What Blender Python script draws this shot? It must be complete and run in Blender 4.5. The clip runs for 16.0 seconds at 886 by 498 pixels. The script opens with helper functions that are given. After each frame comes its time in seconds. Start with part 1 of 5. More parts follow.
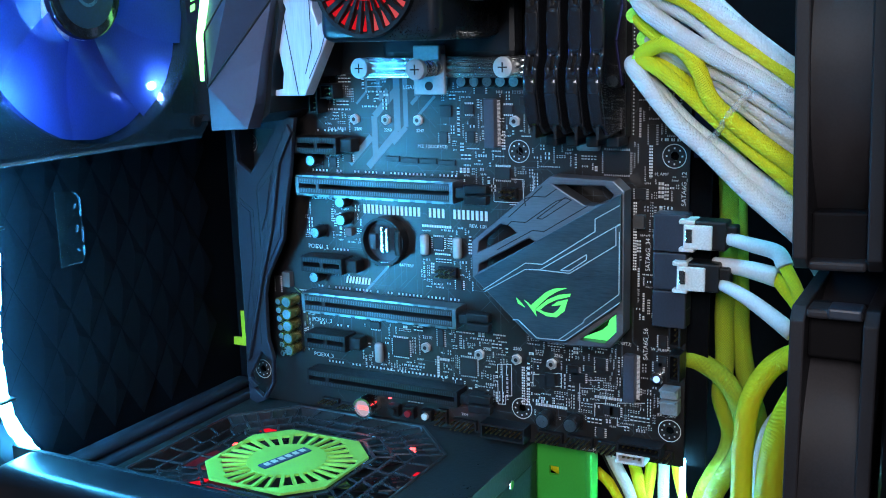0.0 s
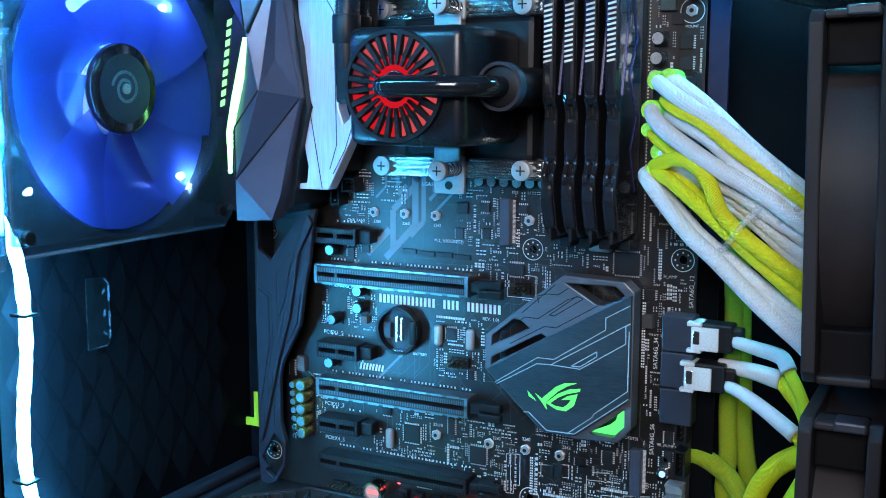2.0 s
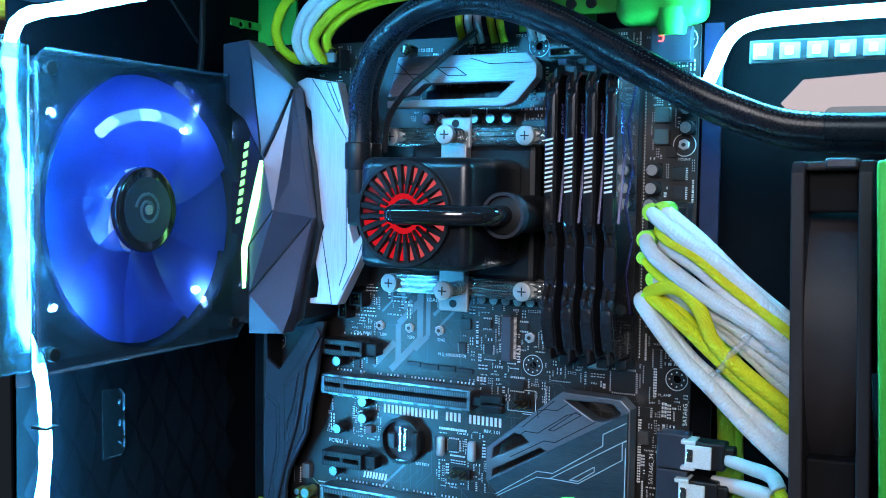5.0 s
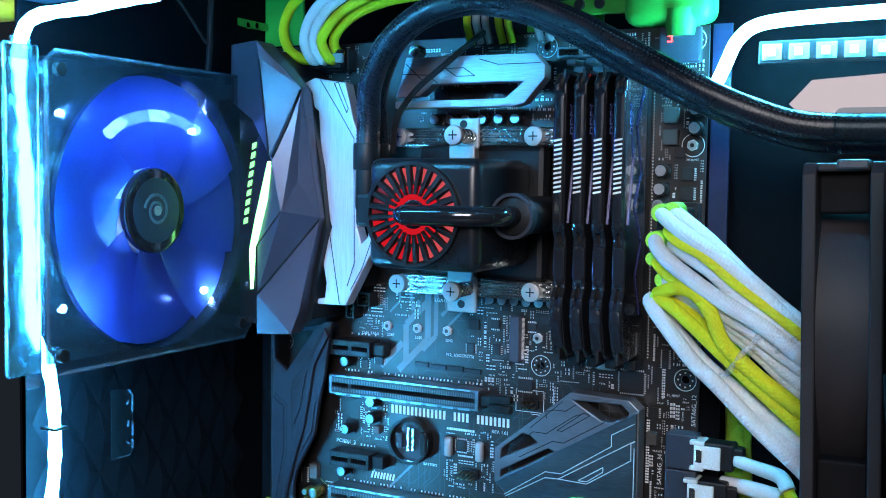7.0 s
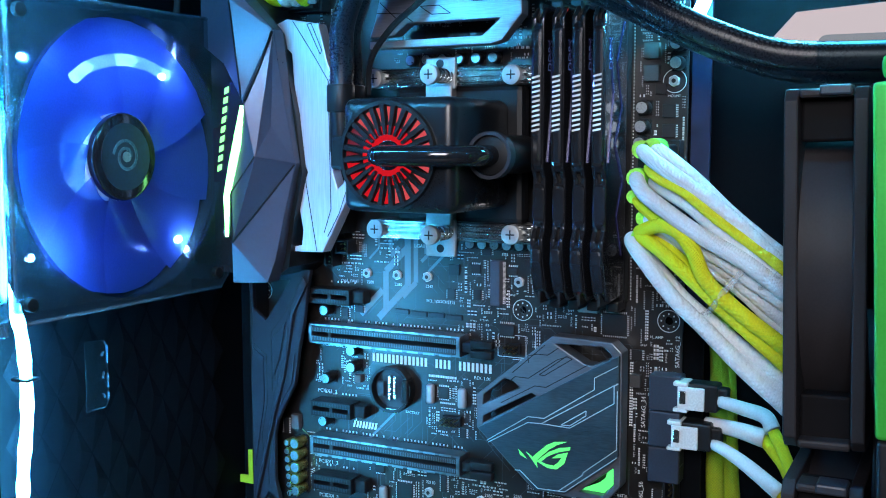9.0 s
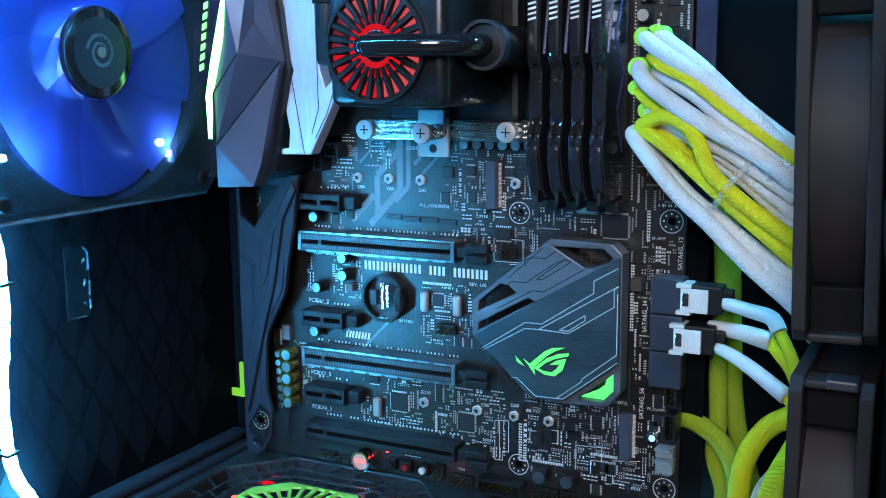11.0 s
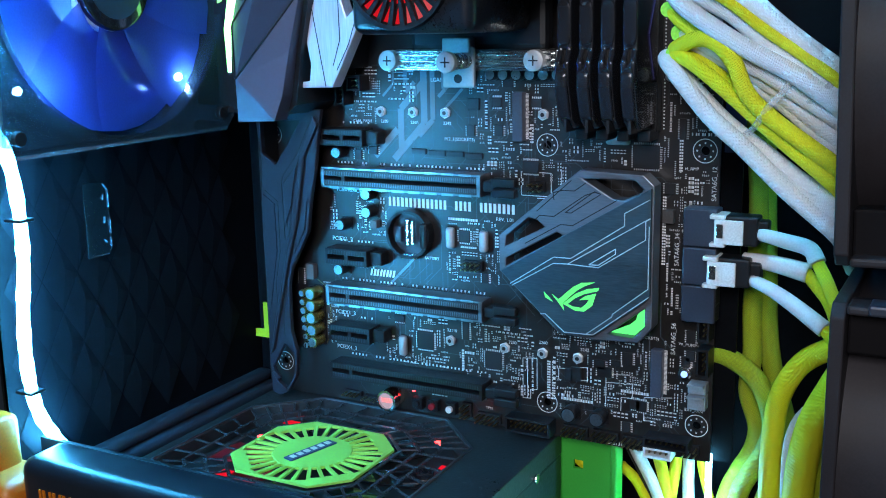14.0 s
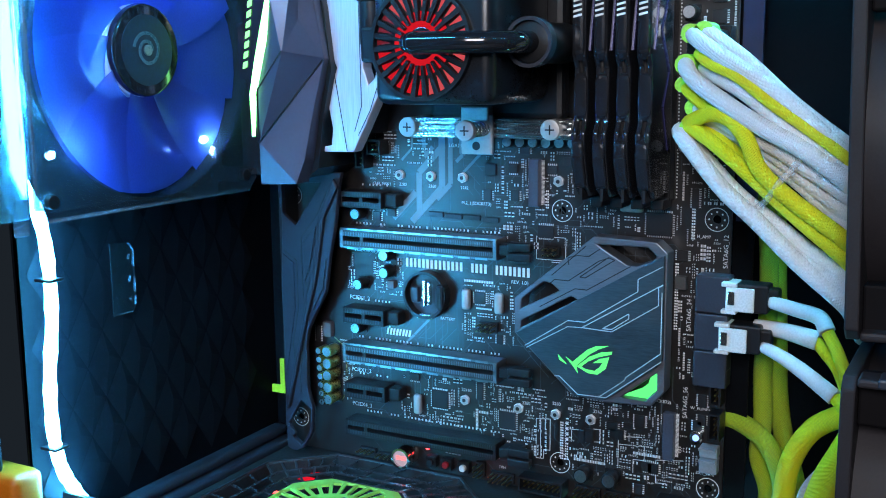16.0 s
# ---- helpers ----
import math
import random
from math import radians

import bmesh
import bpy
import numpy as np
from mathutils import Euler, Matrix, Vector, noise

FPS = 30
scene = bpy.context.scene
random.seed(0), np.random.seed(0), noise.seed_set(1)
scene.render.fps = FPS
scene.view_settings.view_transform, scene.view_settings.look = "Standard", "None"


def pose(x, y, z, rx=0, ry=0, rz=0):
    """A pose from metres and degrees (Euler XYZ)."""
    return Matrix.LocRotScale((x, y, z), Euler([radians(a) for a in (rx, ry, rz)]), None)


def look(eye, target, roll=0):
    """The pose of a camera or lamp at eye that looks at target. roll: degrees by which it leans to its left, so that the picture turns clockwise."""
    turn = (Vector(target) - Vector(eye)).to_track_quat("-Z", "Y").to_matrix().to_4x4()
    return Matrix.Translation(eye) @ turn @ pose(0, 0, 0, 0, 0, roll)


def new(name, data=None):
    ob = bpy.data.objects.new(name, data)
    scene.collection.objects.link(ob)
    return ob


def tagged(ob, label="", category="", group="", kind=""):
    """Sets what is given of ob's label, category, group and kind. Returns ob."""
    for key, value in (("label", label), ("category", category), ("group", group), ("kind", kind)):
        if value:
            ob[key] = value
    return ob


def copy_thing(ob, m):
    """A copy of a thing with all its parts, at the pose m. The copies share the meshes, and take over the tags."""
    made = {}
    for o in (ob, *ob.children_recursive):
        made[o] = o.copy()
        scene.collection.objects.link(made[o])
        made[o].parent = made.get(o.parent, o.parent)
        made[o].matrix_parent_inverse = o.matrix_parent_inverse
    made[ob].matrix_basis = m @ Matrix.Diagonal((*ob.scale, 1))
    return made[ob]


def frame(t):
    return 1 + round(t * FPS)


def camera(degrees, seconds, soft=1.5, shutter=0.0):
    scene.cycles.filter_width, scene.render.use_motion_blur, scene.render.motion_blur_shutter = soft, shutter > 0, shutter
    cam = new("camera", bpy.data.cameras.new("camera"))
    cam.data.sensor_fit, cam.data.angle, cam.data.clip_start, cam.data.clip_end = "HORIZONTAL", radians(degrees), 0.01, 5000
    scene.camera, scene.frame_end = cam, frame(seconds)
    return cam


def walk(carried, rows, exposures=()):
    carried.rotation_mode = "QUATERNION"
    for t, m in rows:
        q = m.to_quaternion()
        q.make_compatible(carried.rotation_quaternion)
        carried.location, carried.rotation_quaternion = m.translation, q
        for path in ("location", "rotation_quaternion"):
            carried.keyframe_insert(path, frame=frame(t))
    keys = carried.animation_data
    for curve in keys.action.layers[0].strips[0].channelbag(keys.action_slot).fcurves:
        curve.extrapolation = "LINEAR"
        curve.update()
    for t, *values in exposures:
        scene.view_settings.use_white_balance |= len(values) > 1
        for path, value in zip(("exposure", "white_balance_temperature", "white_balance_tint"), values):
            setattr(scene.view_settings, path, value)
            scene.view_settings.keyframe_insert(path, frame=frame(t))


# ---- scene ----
cam = camera(45.66, 16.0, soft=1.0)
PATH = [
    (0, (0.35982, -0.44257, 0.19593), (0.26777, -0.26969, 0.15540), -1.54),
    (0.5, (0.36137, -0.44657, 0.20128), (0.26940, -0.27295, 0.16385), -1.42),
    (1, (0.35883, -0.45260, 0.20546), (0.26758, -0.27797, 0.17115), -0.85),
    (1.5, (0.35664, -0.45681, 0.20942), (0.26545, -0.28170, 0.17745), -0.31),
    (2, (0.35526, -0.46282, 0.21372), (0.26458, -0.28691, 0.18488), 0.10),
    (2.5, (0.35591, -0.46852, 0.21902), (0.26540, -0.29193, 0.19407), 0.38),
    (3, (0.35673, -0.47264, 0.22348), (0.26663, -0.29550, 0.20101), 0.61),
    (3.5, (0.35803, -0.47691, 0.22843), (0.26841, -0.29921, 0.20859), 0.94),
    (4, (0.36091, -0.47958, 0.23029), (0.27114, -0.30166, 0.21336), 0.84),
    (6.5, (0.35860, -0.48729, 0.23561), (0.26761, -0.30957, 0.22392), 0.85),
    (7, (0.35762, -0.48554, 0.23386), (0.26676, -0.30788, 0.22036), 0.78),
    (7.5, (0.35838, -0.48233, 0.23122), (0.26731, -0.30490, 0.21620), 0.63),
    (8, (0.35942, -0.47915, 0.22884), (0.26941, -0.30133, 0.21205), 0.10),
    (10.5, (0.35638, -0.46106, 0.21329), (0.26815, -0.28400, 0.18389), -0.42),
    (11, (0.35440, -0.45509, 0.20763), (0.26551, -0.27909, 0.17410), -0.49),
    (11.5, (0.35514, -0.45211, 0.20432), (0.26553, -0.27697, 0.16831), -0.68),
    (12, (0.35376, -0.44756, 0.20155), (0.26395, -0.27328, 0.16205), -1.14),
    (12.5, (0.35178, -0.44675, 0.19969), (0.26087, -0.27350, 0.15821), -0.92),
    (13, (0.35063, -0.44587, 0.19813), (0.25854, -0.27336, 0.15619), -1.28),
    (13.5, (0.35111, -0.44448, 0.19738), (0.25832, -0.27259, 0.15448), -1.32),
    (14, (0.34880, -0.44702, 0.19742), (0.25663, -0.27465, 0.15508), -1.21),
    (14.5, (0.34953, -0.44797, 0.19869), (0.25676, -0.27569, 0.15729), -1.16),
    (15, (0.34964, -0.45072, 0.20122), (0.25638, -0.27817, 0.16210), -1.10),
    (15.5, (0.34849, -0.45447, 0.20449), (0.25534, -0.28143, 0.16734), -0.91),
    (16, (0.34825, -0.45808, 0.20739), (0.25467, -0.28459, 0.17355), -0.55),
]
walk(cam, [(t, look(eye, target, roll)) for t, eye, target, roll in PATH], [(0, 0.0), (16, 0.0)])

# The board's front face is the plane y = 0, its lower left corner the origin. Sizes below are in millimetres.
from mathutils import geometry

MM = 0.001

# ---- light ----
world = bpy.data.worlds.new("world")
scene.world = world
world.use_nodes = True
world.node_tree.nodes["Background"].inputs[0].default_value = (0.55, 0.75, 1.0, 1)
world.node_tree.nodes["Background"].inputs[1].default_value = 0.02


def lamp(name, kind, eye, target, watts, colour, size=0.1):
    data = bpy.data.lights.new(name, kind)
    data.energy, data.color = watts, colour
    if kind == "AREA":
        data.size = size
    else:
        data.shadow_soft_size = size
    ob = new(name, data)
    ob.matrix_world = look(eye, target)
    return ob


# Unseen room light, inferred: an area lamp above and behind the case's open side.
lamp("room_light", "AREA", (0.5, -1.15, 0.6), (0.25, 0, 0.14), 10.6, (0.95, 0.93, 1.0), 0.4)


# ---- materials ----
def material(name, colour, rough=0.5, metal=0.0, spread=0.25, scale=300.0, bump=0.0, stretch=(1, 1, 1), coat=0.0, emit=None, power=0.0,
             rough_spread=0.12, vary=0.0, fine=4.0, shine=0.5):
    m = bpy.data.materials.new(name)
    m.use_nodes = True
    n, l = m.node_tree.nodes, m.node_tree.links
    b = n["Principled BSDF"]
    b.inputs["Metallic"].default_value = metal
    b.inputs["Specular IOR Level"].default_value = shine
    b.inputs["Coat Weight"].default_value = coat
    co = n.new("ShaderNodeTexCoord")
    mp = n.new("ShaderNodeMapping")
    mp.inputs["Scale"].default_value = stretch
    l.new(co.outputs["Object"], mp.inputs["Vector"])
    big, small = n.new("ShaderNodeTexNoise"), n.new("ShaderNodeTexNoise")
    big.inputs["Scale"].default_value, small.inputs["Scale"].default_value = scale * 0.12, scale * fine
    big.inputs["Detail"].default_value = small.inputs["Detail"].default_value = 3
    l.new(mp.outputs["Vector"], big.inputs["Vector"])
    l.new(mp.outputs["Vector"], small.inputs["Vector"])
    mean = n.new("ShaderNodeMath")
    mean.operation = "MULTIPLY_ADD"
    mean.inputs[1].default_value = 0.5
    half = n.new("ShaderNodeMath")
    half.operation = "MULTIPLY"
    half.inputs[1].default_value = 0.5
    l.new(small.outputs["Fac"], half.inputs[0])
    l.new(big.outputs["Fac"], mean.inputs[0])
    l.new(half.outputs[0], mean.inputs[2])
    ramp = n.new("ShaderNodeMapRange")
    ramp.inputs["From Min"].default_value, ramp.inputs["From Max"].default_value = 0.3, 0.7
    ramp.inputs["To Min"].default_value, ramp.inputs["To Max"].default_value = 1 - spread, 1 + spread
    l.new(mean.outputs[0], ramp.inputs["Value"])
    tint = n.new("ShaderNodeMix")
    tint.data_type, tint.blend_type = "RGBA", "MULTIPLY"
    tint.inputs["Factor"].default_value = 1.0
    tint.inputs["A"].default_value = (*colour, 1)
    last = ramp.outputs["Result"]
    if vary:
        info = n.new("ShaderNodeObjectInfo")
        own = n.new("ShaderNodeMapRange")
        own.inputs["To Min"].default_value, own.inputs["To Max"].default_value = 1 - vary, 1 + vary
        l.new(info.outputs["Random"], own.inputs["Value"])
        both = n.new("ShaderNodeMath")
        both.operation = "MULTIPLY"
        l.new(last, both.inputs[0])
        l.new(own.outputs["Result"], both.inputs[1])
        last = both.outputs[0]
    l.new(last, tint.inputs["B"])
    l.new(tint.outputs["Result"], b.inputs["Base Color"])
    gloss = n.new("ShaderNodeMapRange")
    gloss.inputs["From Min"].default_value, gloss.inputs["From Max"].default_value = 0.3, 0.7
    gloss.inputs["To Min"].default_value, gloss.inputs["To Max"].default_value = max(0.02, rough - rough_spread), min(1, rough + rough_spread)
    l.new(mean.outputs[0], gloss.inputs["Value"])
    l.new(gloss.outputs["Result"], b.inputs["Roughness"])
    if bump:
        bp = n.new("ShaderNodeBump")
        bp.inputs["Strength"].default_value, bp.inputs["Distance"].default_value = bump, 0.0005
        l.new(small.outputs["Fac"], bp.inputs["Height"])
        l.new(bp.outputs["Normal"], b.inputs["Normal"])
    if emit:
        b.inputs["Emission Color"].default_value = (*emit, 1)
        b.inputs["Emission Strength"].default_value = power
    return m


def sleeve(name, colour, rough=0.6, depth=0.7, low=0.8):
    """A braided sleeve: two crossing sets of threads, along the tube's own u and v."""
    m = material(name, colour, rough, spread=0.1)
    n, l = m.node_tree.nodes, m.node_tree.links
    b = n["Principled BSDF"]
    uv = n.new("ShaderNodeTexCoord")
    waves = []
    for turn in (45, -45):
        mp = n.new("ShaderNodeMapping")
        mp.inputs["Rotation"].default_value = (0, 0, radians(turn))
        l.new(uv.outputs["UV"], mp.inputs["Vector"])
        w = n.new("ShaderNodeTexWave")
        w.inputs["Scale"].default_value = 0.6
        l.new(mp.outputs["Vector"], w.inputs["Vector"])
        waves.append(w)
    top = n.new("ShaderNodeMath")
    top.operation = "MULTIPLY"
    l.new(waves[0].outputs["Fac"], top.inputs[0])
    l.new(waves[1].outputs["Fac"], top.inputs[1])
    bp = n.new("ShaderNodeBump")
    bp.inputs["Strength"].default_value, bp.inputs["Distance"].default_value = depth, 0.0006
    l.new(top.outputs[0], bp.inputs["Height"])
    l.new(bp.outputs["Normal"], b.inputs["Normal"])
    old = b.inputs["Base Color"].links[0].from_socket
    # Shade between the threads is put into the base colour as well.
    shade = n.new("ShaderNodeMapRange")
    shade.inputs["To Min"].default_value, shade.inputs["To Max"].default_value = low, 1.08
    l.new(top.outputs[0], shade.inputs["Value"])
    mix = n.new("ShaderNodeMix")
    mix.data_type, mix.blend_type = "RGBA", "MULTIPLY"
    mix.inputs["Factor"].default_value = 1.0
    l.new(old, mix.inputs["A"])
    l.new(shade.outputs["Result"], mix.inputs["B"])
    l.new(mix.outputs["Result"], b.inputs["Base Color"])
    return m


def glow(name, colour, power):
    m = bpy.data.materials.new(name)
    m.use_nodes = True
    n, l = m.node_tree.nodes, m.node_tree.links
    n.remove(n["Principled BSDF"])
    e = n.new("ShaderNodeEmission")
    e.inputs["Color"].default_value, e.inputs["Strength"].default_value = (*colour, 1), power
    l.new(e.outputs[0], n["Material Output"].inputs["Surface"])
    return m


def clear(name, colour, see=0.75, rough=0.08, translucent=0.0, ripple=0.0):
    """Thin clear plastic: part is seen through, part shines or scatters."""
    m = material(name, colour, rough, spread=0.85 if ripple else 0.1, coat=0.3, bump=ripple, scale=55 if ripple else 300, fine=1.0 if ripple else 4.0)
    n, l = m.node_tree.nodes, m.node_tree.links
    b = n["Principled BSDF"]
    out = n["Material Output"]
    t = n.new("ShaderNodeBsdfTransparent")
    t.inputs["Color"].default_value = (*[0.5 + 0.5 * c for c in colour], 1)
    body = b.outputs[0]
    if translucent:
        s = n.new("ShaderNodeBsdfTranslucent")
        l.new(b.inputs["Base Color"].links[0].from_socket, s.inputs["Color"])
        a = n.new("ShaderNodeMixShader")
        a.inputs[0].default_value = translucent
        l.new(b.outputs[0], a.inputs[1])
        l.new(s.outputs[0], a.inputs[2])
        body = a.outputs[0]
    mix = n.new("ShaderNodeMixShader")
    mix.inputs[0].default_value = see
    l.new(body, mix.inputs[1])
    l.new(t.outputs[0], mix.inputs[2])
    l.new(mix.outputs[0], out.inputs["Surface"])
    return m


PCB = material("black_solder_mask", (0.011, 0.009, 0.008), 0.35, spread=0.3, scale=200, rough_spread=0.03, shine=0.72)
PRINT_DARK = material("grey_board_print", (0.15, 0.19, 0.21), 0.4, spread=0.1)
SILK = material("white_board_print", (0.8, 0.82, 0.82), 0.6, spread=0.15)
BLACK = material("black_plastic", (0.009, 0.0095, 0.011), 0.42, spread=0.3, bump=0.05, shine=0.32)
BLACK_GLOSS = material("glossy_black_plastic", (0.012, 0.013, 0.016), 0.12, coat=0.5, rough_spread=0.05)
SLOT_GREY = material("grey_slot_plastic", (0.022, 0.026, 0.03), 0.4)
STEEL = material("plated_steel", (0.66, 0.66, 0.65), 0.22, 1.0, spread=0.1, rough_spread=0.03, scale=60)
GOLD = material("gilded_contact", (0.4, 0.32, 0.16), 0.3, 1.0)
TIN = material("tinned_metal", (0.88, 0.89, 0.9), 0.4, 0.3, vary=0.2)
CONTACT = material("dull_contact", (0.13, 0.15, 0.17), 0.4, 0.5)
SCREW = material("matt_nickel_screw", (0.46, 0.46, 0.45), 0.5, 0.6, spread=0.15, scale=200)
DARK_CONTACT = material("dark_contact", (0.04, 0.045, 0.052), 0.4, 0.4)
CAN_GOLD = material("dull_gold_can", (0.3, 0.26, 0.08), 0.3, 0.85)
ALU = material("capacitor_aluminium", (0.4, 0.42, 0.44), 0.34, 1.0, spread=0.3)
ARMOUR = material("gunmetal_armour", (0.02, 0.023, 0.034), 0.4, 0.15, spread=0.18, scale=220, bump=0.05, shine=0.3)
SHROUD = material("dark_violet_shroud", (0.055, 0.055, 0.082), 0.38, 0.3, spread=0.1, scale=150, bump=0.03)
BRUSHED = material("brushed_aluminium", (0.66, 0.6, 0.66), 0.4, 0.35, spread=0.22, scale=500, stretch=(1, 1, 0.05), bump=0.12)
BRUSHED_X = material("brushed_aluminium_cross", (0.4, 0.41, 0.45), 0.4, 0.35, spread=0.25, scale=500, stretch=(0.08, 1, 1), bump=0.12)
SINK_GREY = material("grey_brushed_heatsink", (0.17, 0.18, 0.2), 0.46, 0.8, spread=0.25, scale=420, stretch=(0.12, 1, 1), bump=0.08)
SINK_DARK = material("dark_brushed_heatsink", (0.07, 0.11, 0.13), 0.42, 0.8, spread=0.3, scale=420, stretch=(0.12, 1, 1), bump=0.08)
GROOVE = material("dark_groove", (0.004, 0.008, 0.01), 0.6)
PUMP_SKIN = material("satin_black_pump", (0.009, 0.011, 0.015), 0.28, spread=0.12, rough_spread=0.02)
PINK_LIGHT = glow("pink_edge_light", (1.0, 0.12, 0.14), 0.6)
LINE = material("pale_engraved_line", (0.5, 0.68, 0.74), 0.4, 0.2)
RAM_SKIN = material("black_heat_spreader", (0.024, 0.026, 0.032), 0.2, 0.3, spread=0.2, coat=0.7, rough_spread=0.05)
RAM_VIOLET = material("violet_black_graphic", (0.045, 0.045, 0.13), 0.25, 0.2)
CHIP = material("chip_resin", (0.012, 0.0125, 0.014), 0.45, vary=0.4)
PALE_CHIP = material("grey_inductor", (0.085, 0.08, 0.078), 0.5, vary=0.4)
PALE_PLASTIC = material("off_white_plastic", (0.62, 0.64, 0.62), 0.5)
CERAMIC = material("pale_ceramic", (0.5, 0.48, 0.44), 0.5)
SOCKET_SLATE = material("pale_slate_plastic", (0.05, 0.06, 0.085), 0.4)
SATA_BLUE = material("slate_connector_plastic", (0.028, 0.033, 0.046), 0.4)
LATCH = material("pale_grey_latch", (0.16, 0.18, 0.22), 0.4)
CASE = material("black_case_steel", (0.003, 0.0034, 0.0045), 0.6, spread=0.5, scale=120, bump=0.05, shine=0.04)
CASE_BLUE = material("dark_painted_rail", (0.008, 0.013, 0.02), 0.36, 0.0, spread=0.2, scale=60, fine=2, rough_spread=0.05)
FOLD_BLUE = material("dull_blue_black_paint", (0.012, 0.016, 0.024), 0.5, spread=0.3, scale=60, fine=2)
GRILLE = material("dark_grille_plastic", (0.03, 0.036, 0.042), 0.3)
HEADER_GREY = material("grey_header_plastic", (0.22, 0.26, 0.28), 0.45)
JACKET = material("dull_slot_steel", (0.24, 0.26, 0.28), 0.36, 0.95, spread=0.12, scale=80)
JACKET_GLINT = material("glint_slot_steel", (0.4, 0.42, 0.44), 0.32, 1.0, spread=0.06, scale=80, rough_spread=0.02)
PSU_SKIN = material("textured_dark_steel", (0.028, 0.036, 0.038), 0.42, 0.3, spread=0.5, scale=150, bump=0.2, rough_spread=0.16)
LIME_PAINT = material("lime_green_paint", (0.05, 0.42, 0.05), 0.4, spread=0.12, bump=0.03)
LIME_GRILLE = material("lime_plastic", (0.34, 0.68, 0.1), 0.45, spread=0.12)
YELLOW_PAINT = material("yellow_paint", (0.5, 0.13, 0.004), 0.45, spread=0.2)
BRAID_BLACK = sleeve("black_braid", (0.02, 0.021, 0.024), 0.5)
HOSE_WEAVE = sleeve("woven_black_hose", (0.013, 0.017, 0.026), 0.3, 0.12)
WHITE_SLEEVE = sleeve("white_braid", (0.9, 0.89, 0.89), low=0.88)
YELLOW_SLEEVE = sleeve("yellow_braid", (0.95, 0.87, 0.006), low=0.85)
OLIVE_SLEEVE = sleeve("lime_yellow_braid", (0.56, 0.66, 0.012), low=0.55)
SHRINK_WHITE = material("white_heat_shrink", (0.62, 0.62, 0.62), 0.45, spread=0.15, bump=0.1)
SHRINK_LIME = material("lime_heat_shrink", (0.3, 0.7, 0.06), 0.45)
TIE = clear("clear_cable_tie", (0.85, 0.85, 0.85), 0.8, 0.2)
CLEAR = clear("clear_plastic", (0.3, 0.45, 0.5), 0.982, 0.08)
FAN_CLEAR = clear("smoked_clear_plastic", (0.05, 0.09, 0.12), 0.76, 0.08)
EDGE = clear("edge_and_glint_plastic", (0.3, 0.45, 0.55), 0.75, 0.2)
BLADE = clear("blue_blade_plastic", (0.15, 0.27, 0.8), 0.56, 0.08, 0.6)
LED_WHITE = glow("led_strip_light", (0.06, 0.5, 1.0), 200.0)
LED_CHIP = glow("led_chip_light", (0.2, 0.85, 1.0), 8.0)
LED_BLUE = glow("fan_led_light", (0.25, 0.62, 1.0), 1500.0)
LED_BLUE_SOFT = glow("fan_led_soft_light", (0.25, 0.5, 1.0), 400.0)
LED_GREEN = glow("green_led_light", (0.12, 1.0, 0.22), 1.3)
LED_GREEN_HOT = glow("green_edge_light", (0.25, 1.0, 0.3), 7.0)
LED_GREEN_DIM = glow("green_sign_light", (0.25, 1.0, 0.3), 2.2)
LED_RED = glow("red_led_light", (1.0, 0.03, 0.03), 12.0)
PUMP_RED = glow("red_pump_light", (1.0, 0.015, 0.03), 0.6)
BUTTON_LIGHT = glow("lit_button_face", (0.8, 0.62, 0.75), 0.6)
NAMEPLATE = material("blue_nameplate", (0.03, 0.07, 0.16), 0.35)
DEEP_RED = material("red_plastic_and_light", (0.3, 0.01, 0.015), 0.35)
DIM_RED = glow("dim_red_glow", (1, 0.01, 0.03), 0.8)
ROOM_GLOW = glow("pale_room_beyond", (0.76, 0.66, 0.7), 0.8)


# ---- helpers for building ----
def thing(name, base, label, category, group=""):
    ob = new(name)
    ob.location = Vector(base) * MM
    ob.empty_display_size = 0.01
    return tagged(ob, label, category, group)


def origin_of(ob):
    at = Vector((0, 0, 0))
    while ob:
        at += ob.location
        ob = ob.parent
    return at


def part(name, bm, mat, parent=None, label="", bevel=0.0, smooth=False):
    """Links a bmesh, in millimetres of the world, as one mesh under parent."""
    bmesh.ops.scale(bm, vec=(MM, MM, MM), verts=bm.verts)
    if parent:
        bmesh.ops.translate(bm, vec=-origin_of(parent), verts=bm.verts)
    bmesh.ops.recalc_face_normals(bm, faces=bm.faces)
    me = bpy.data.meshes.new(name)
    bm.to_mesh(me)
    bm.free()
    for m in (mat if isinstance(mat, (list, tuple)) else (mat,)):
        me.materials.append(m)
    if smooth:
        me.shade_smooth()
        me.set_sharp_from_angle(angle=radians(40))
    ob = new(name, me)
    ob.parent = parent
    if bevel:
        mod = ob.modifiers.new("bevel", "BEVEL")
        mod.width, mod.segments, mod.limit_method = bevel * MM, 2, "ANGLE"
    if label:
        ob["label"] = label
    if name in ("contacts", "hole_pads", "solder_points", "legs", "pins", "printed_bands", "table_print", "name_print", "maker_print"):
        ob["kind"] = "stuff"
    return ob


def single(name, bm, mat, label, category, group="", kind="", bevel=0.0, smooth=False):
    return tagged(part(name, bm, mat, None, "", bevel, smooth), label, category, group, kind)


def box(x0, x1, y0, y1, z0, z1, bm=None):
    bm = bm or bmesh.new()
    got = bmesh.ops.create_cube(bm, size=1, matrix=Matrix.LocRotScale(((x0 + x1) / 2, (y0 + y1) / 2, (z0 + z1) / 2), None, (abs(x1 - x0), abs(y1 - y0), abs(z1 - z0))))
    return bm


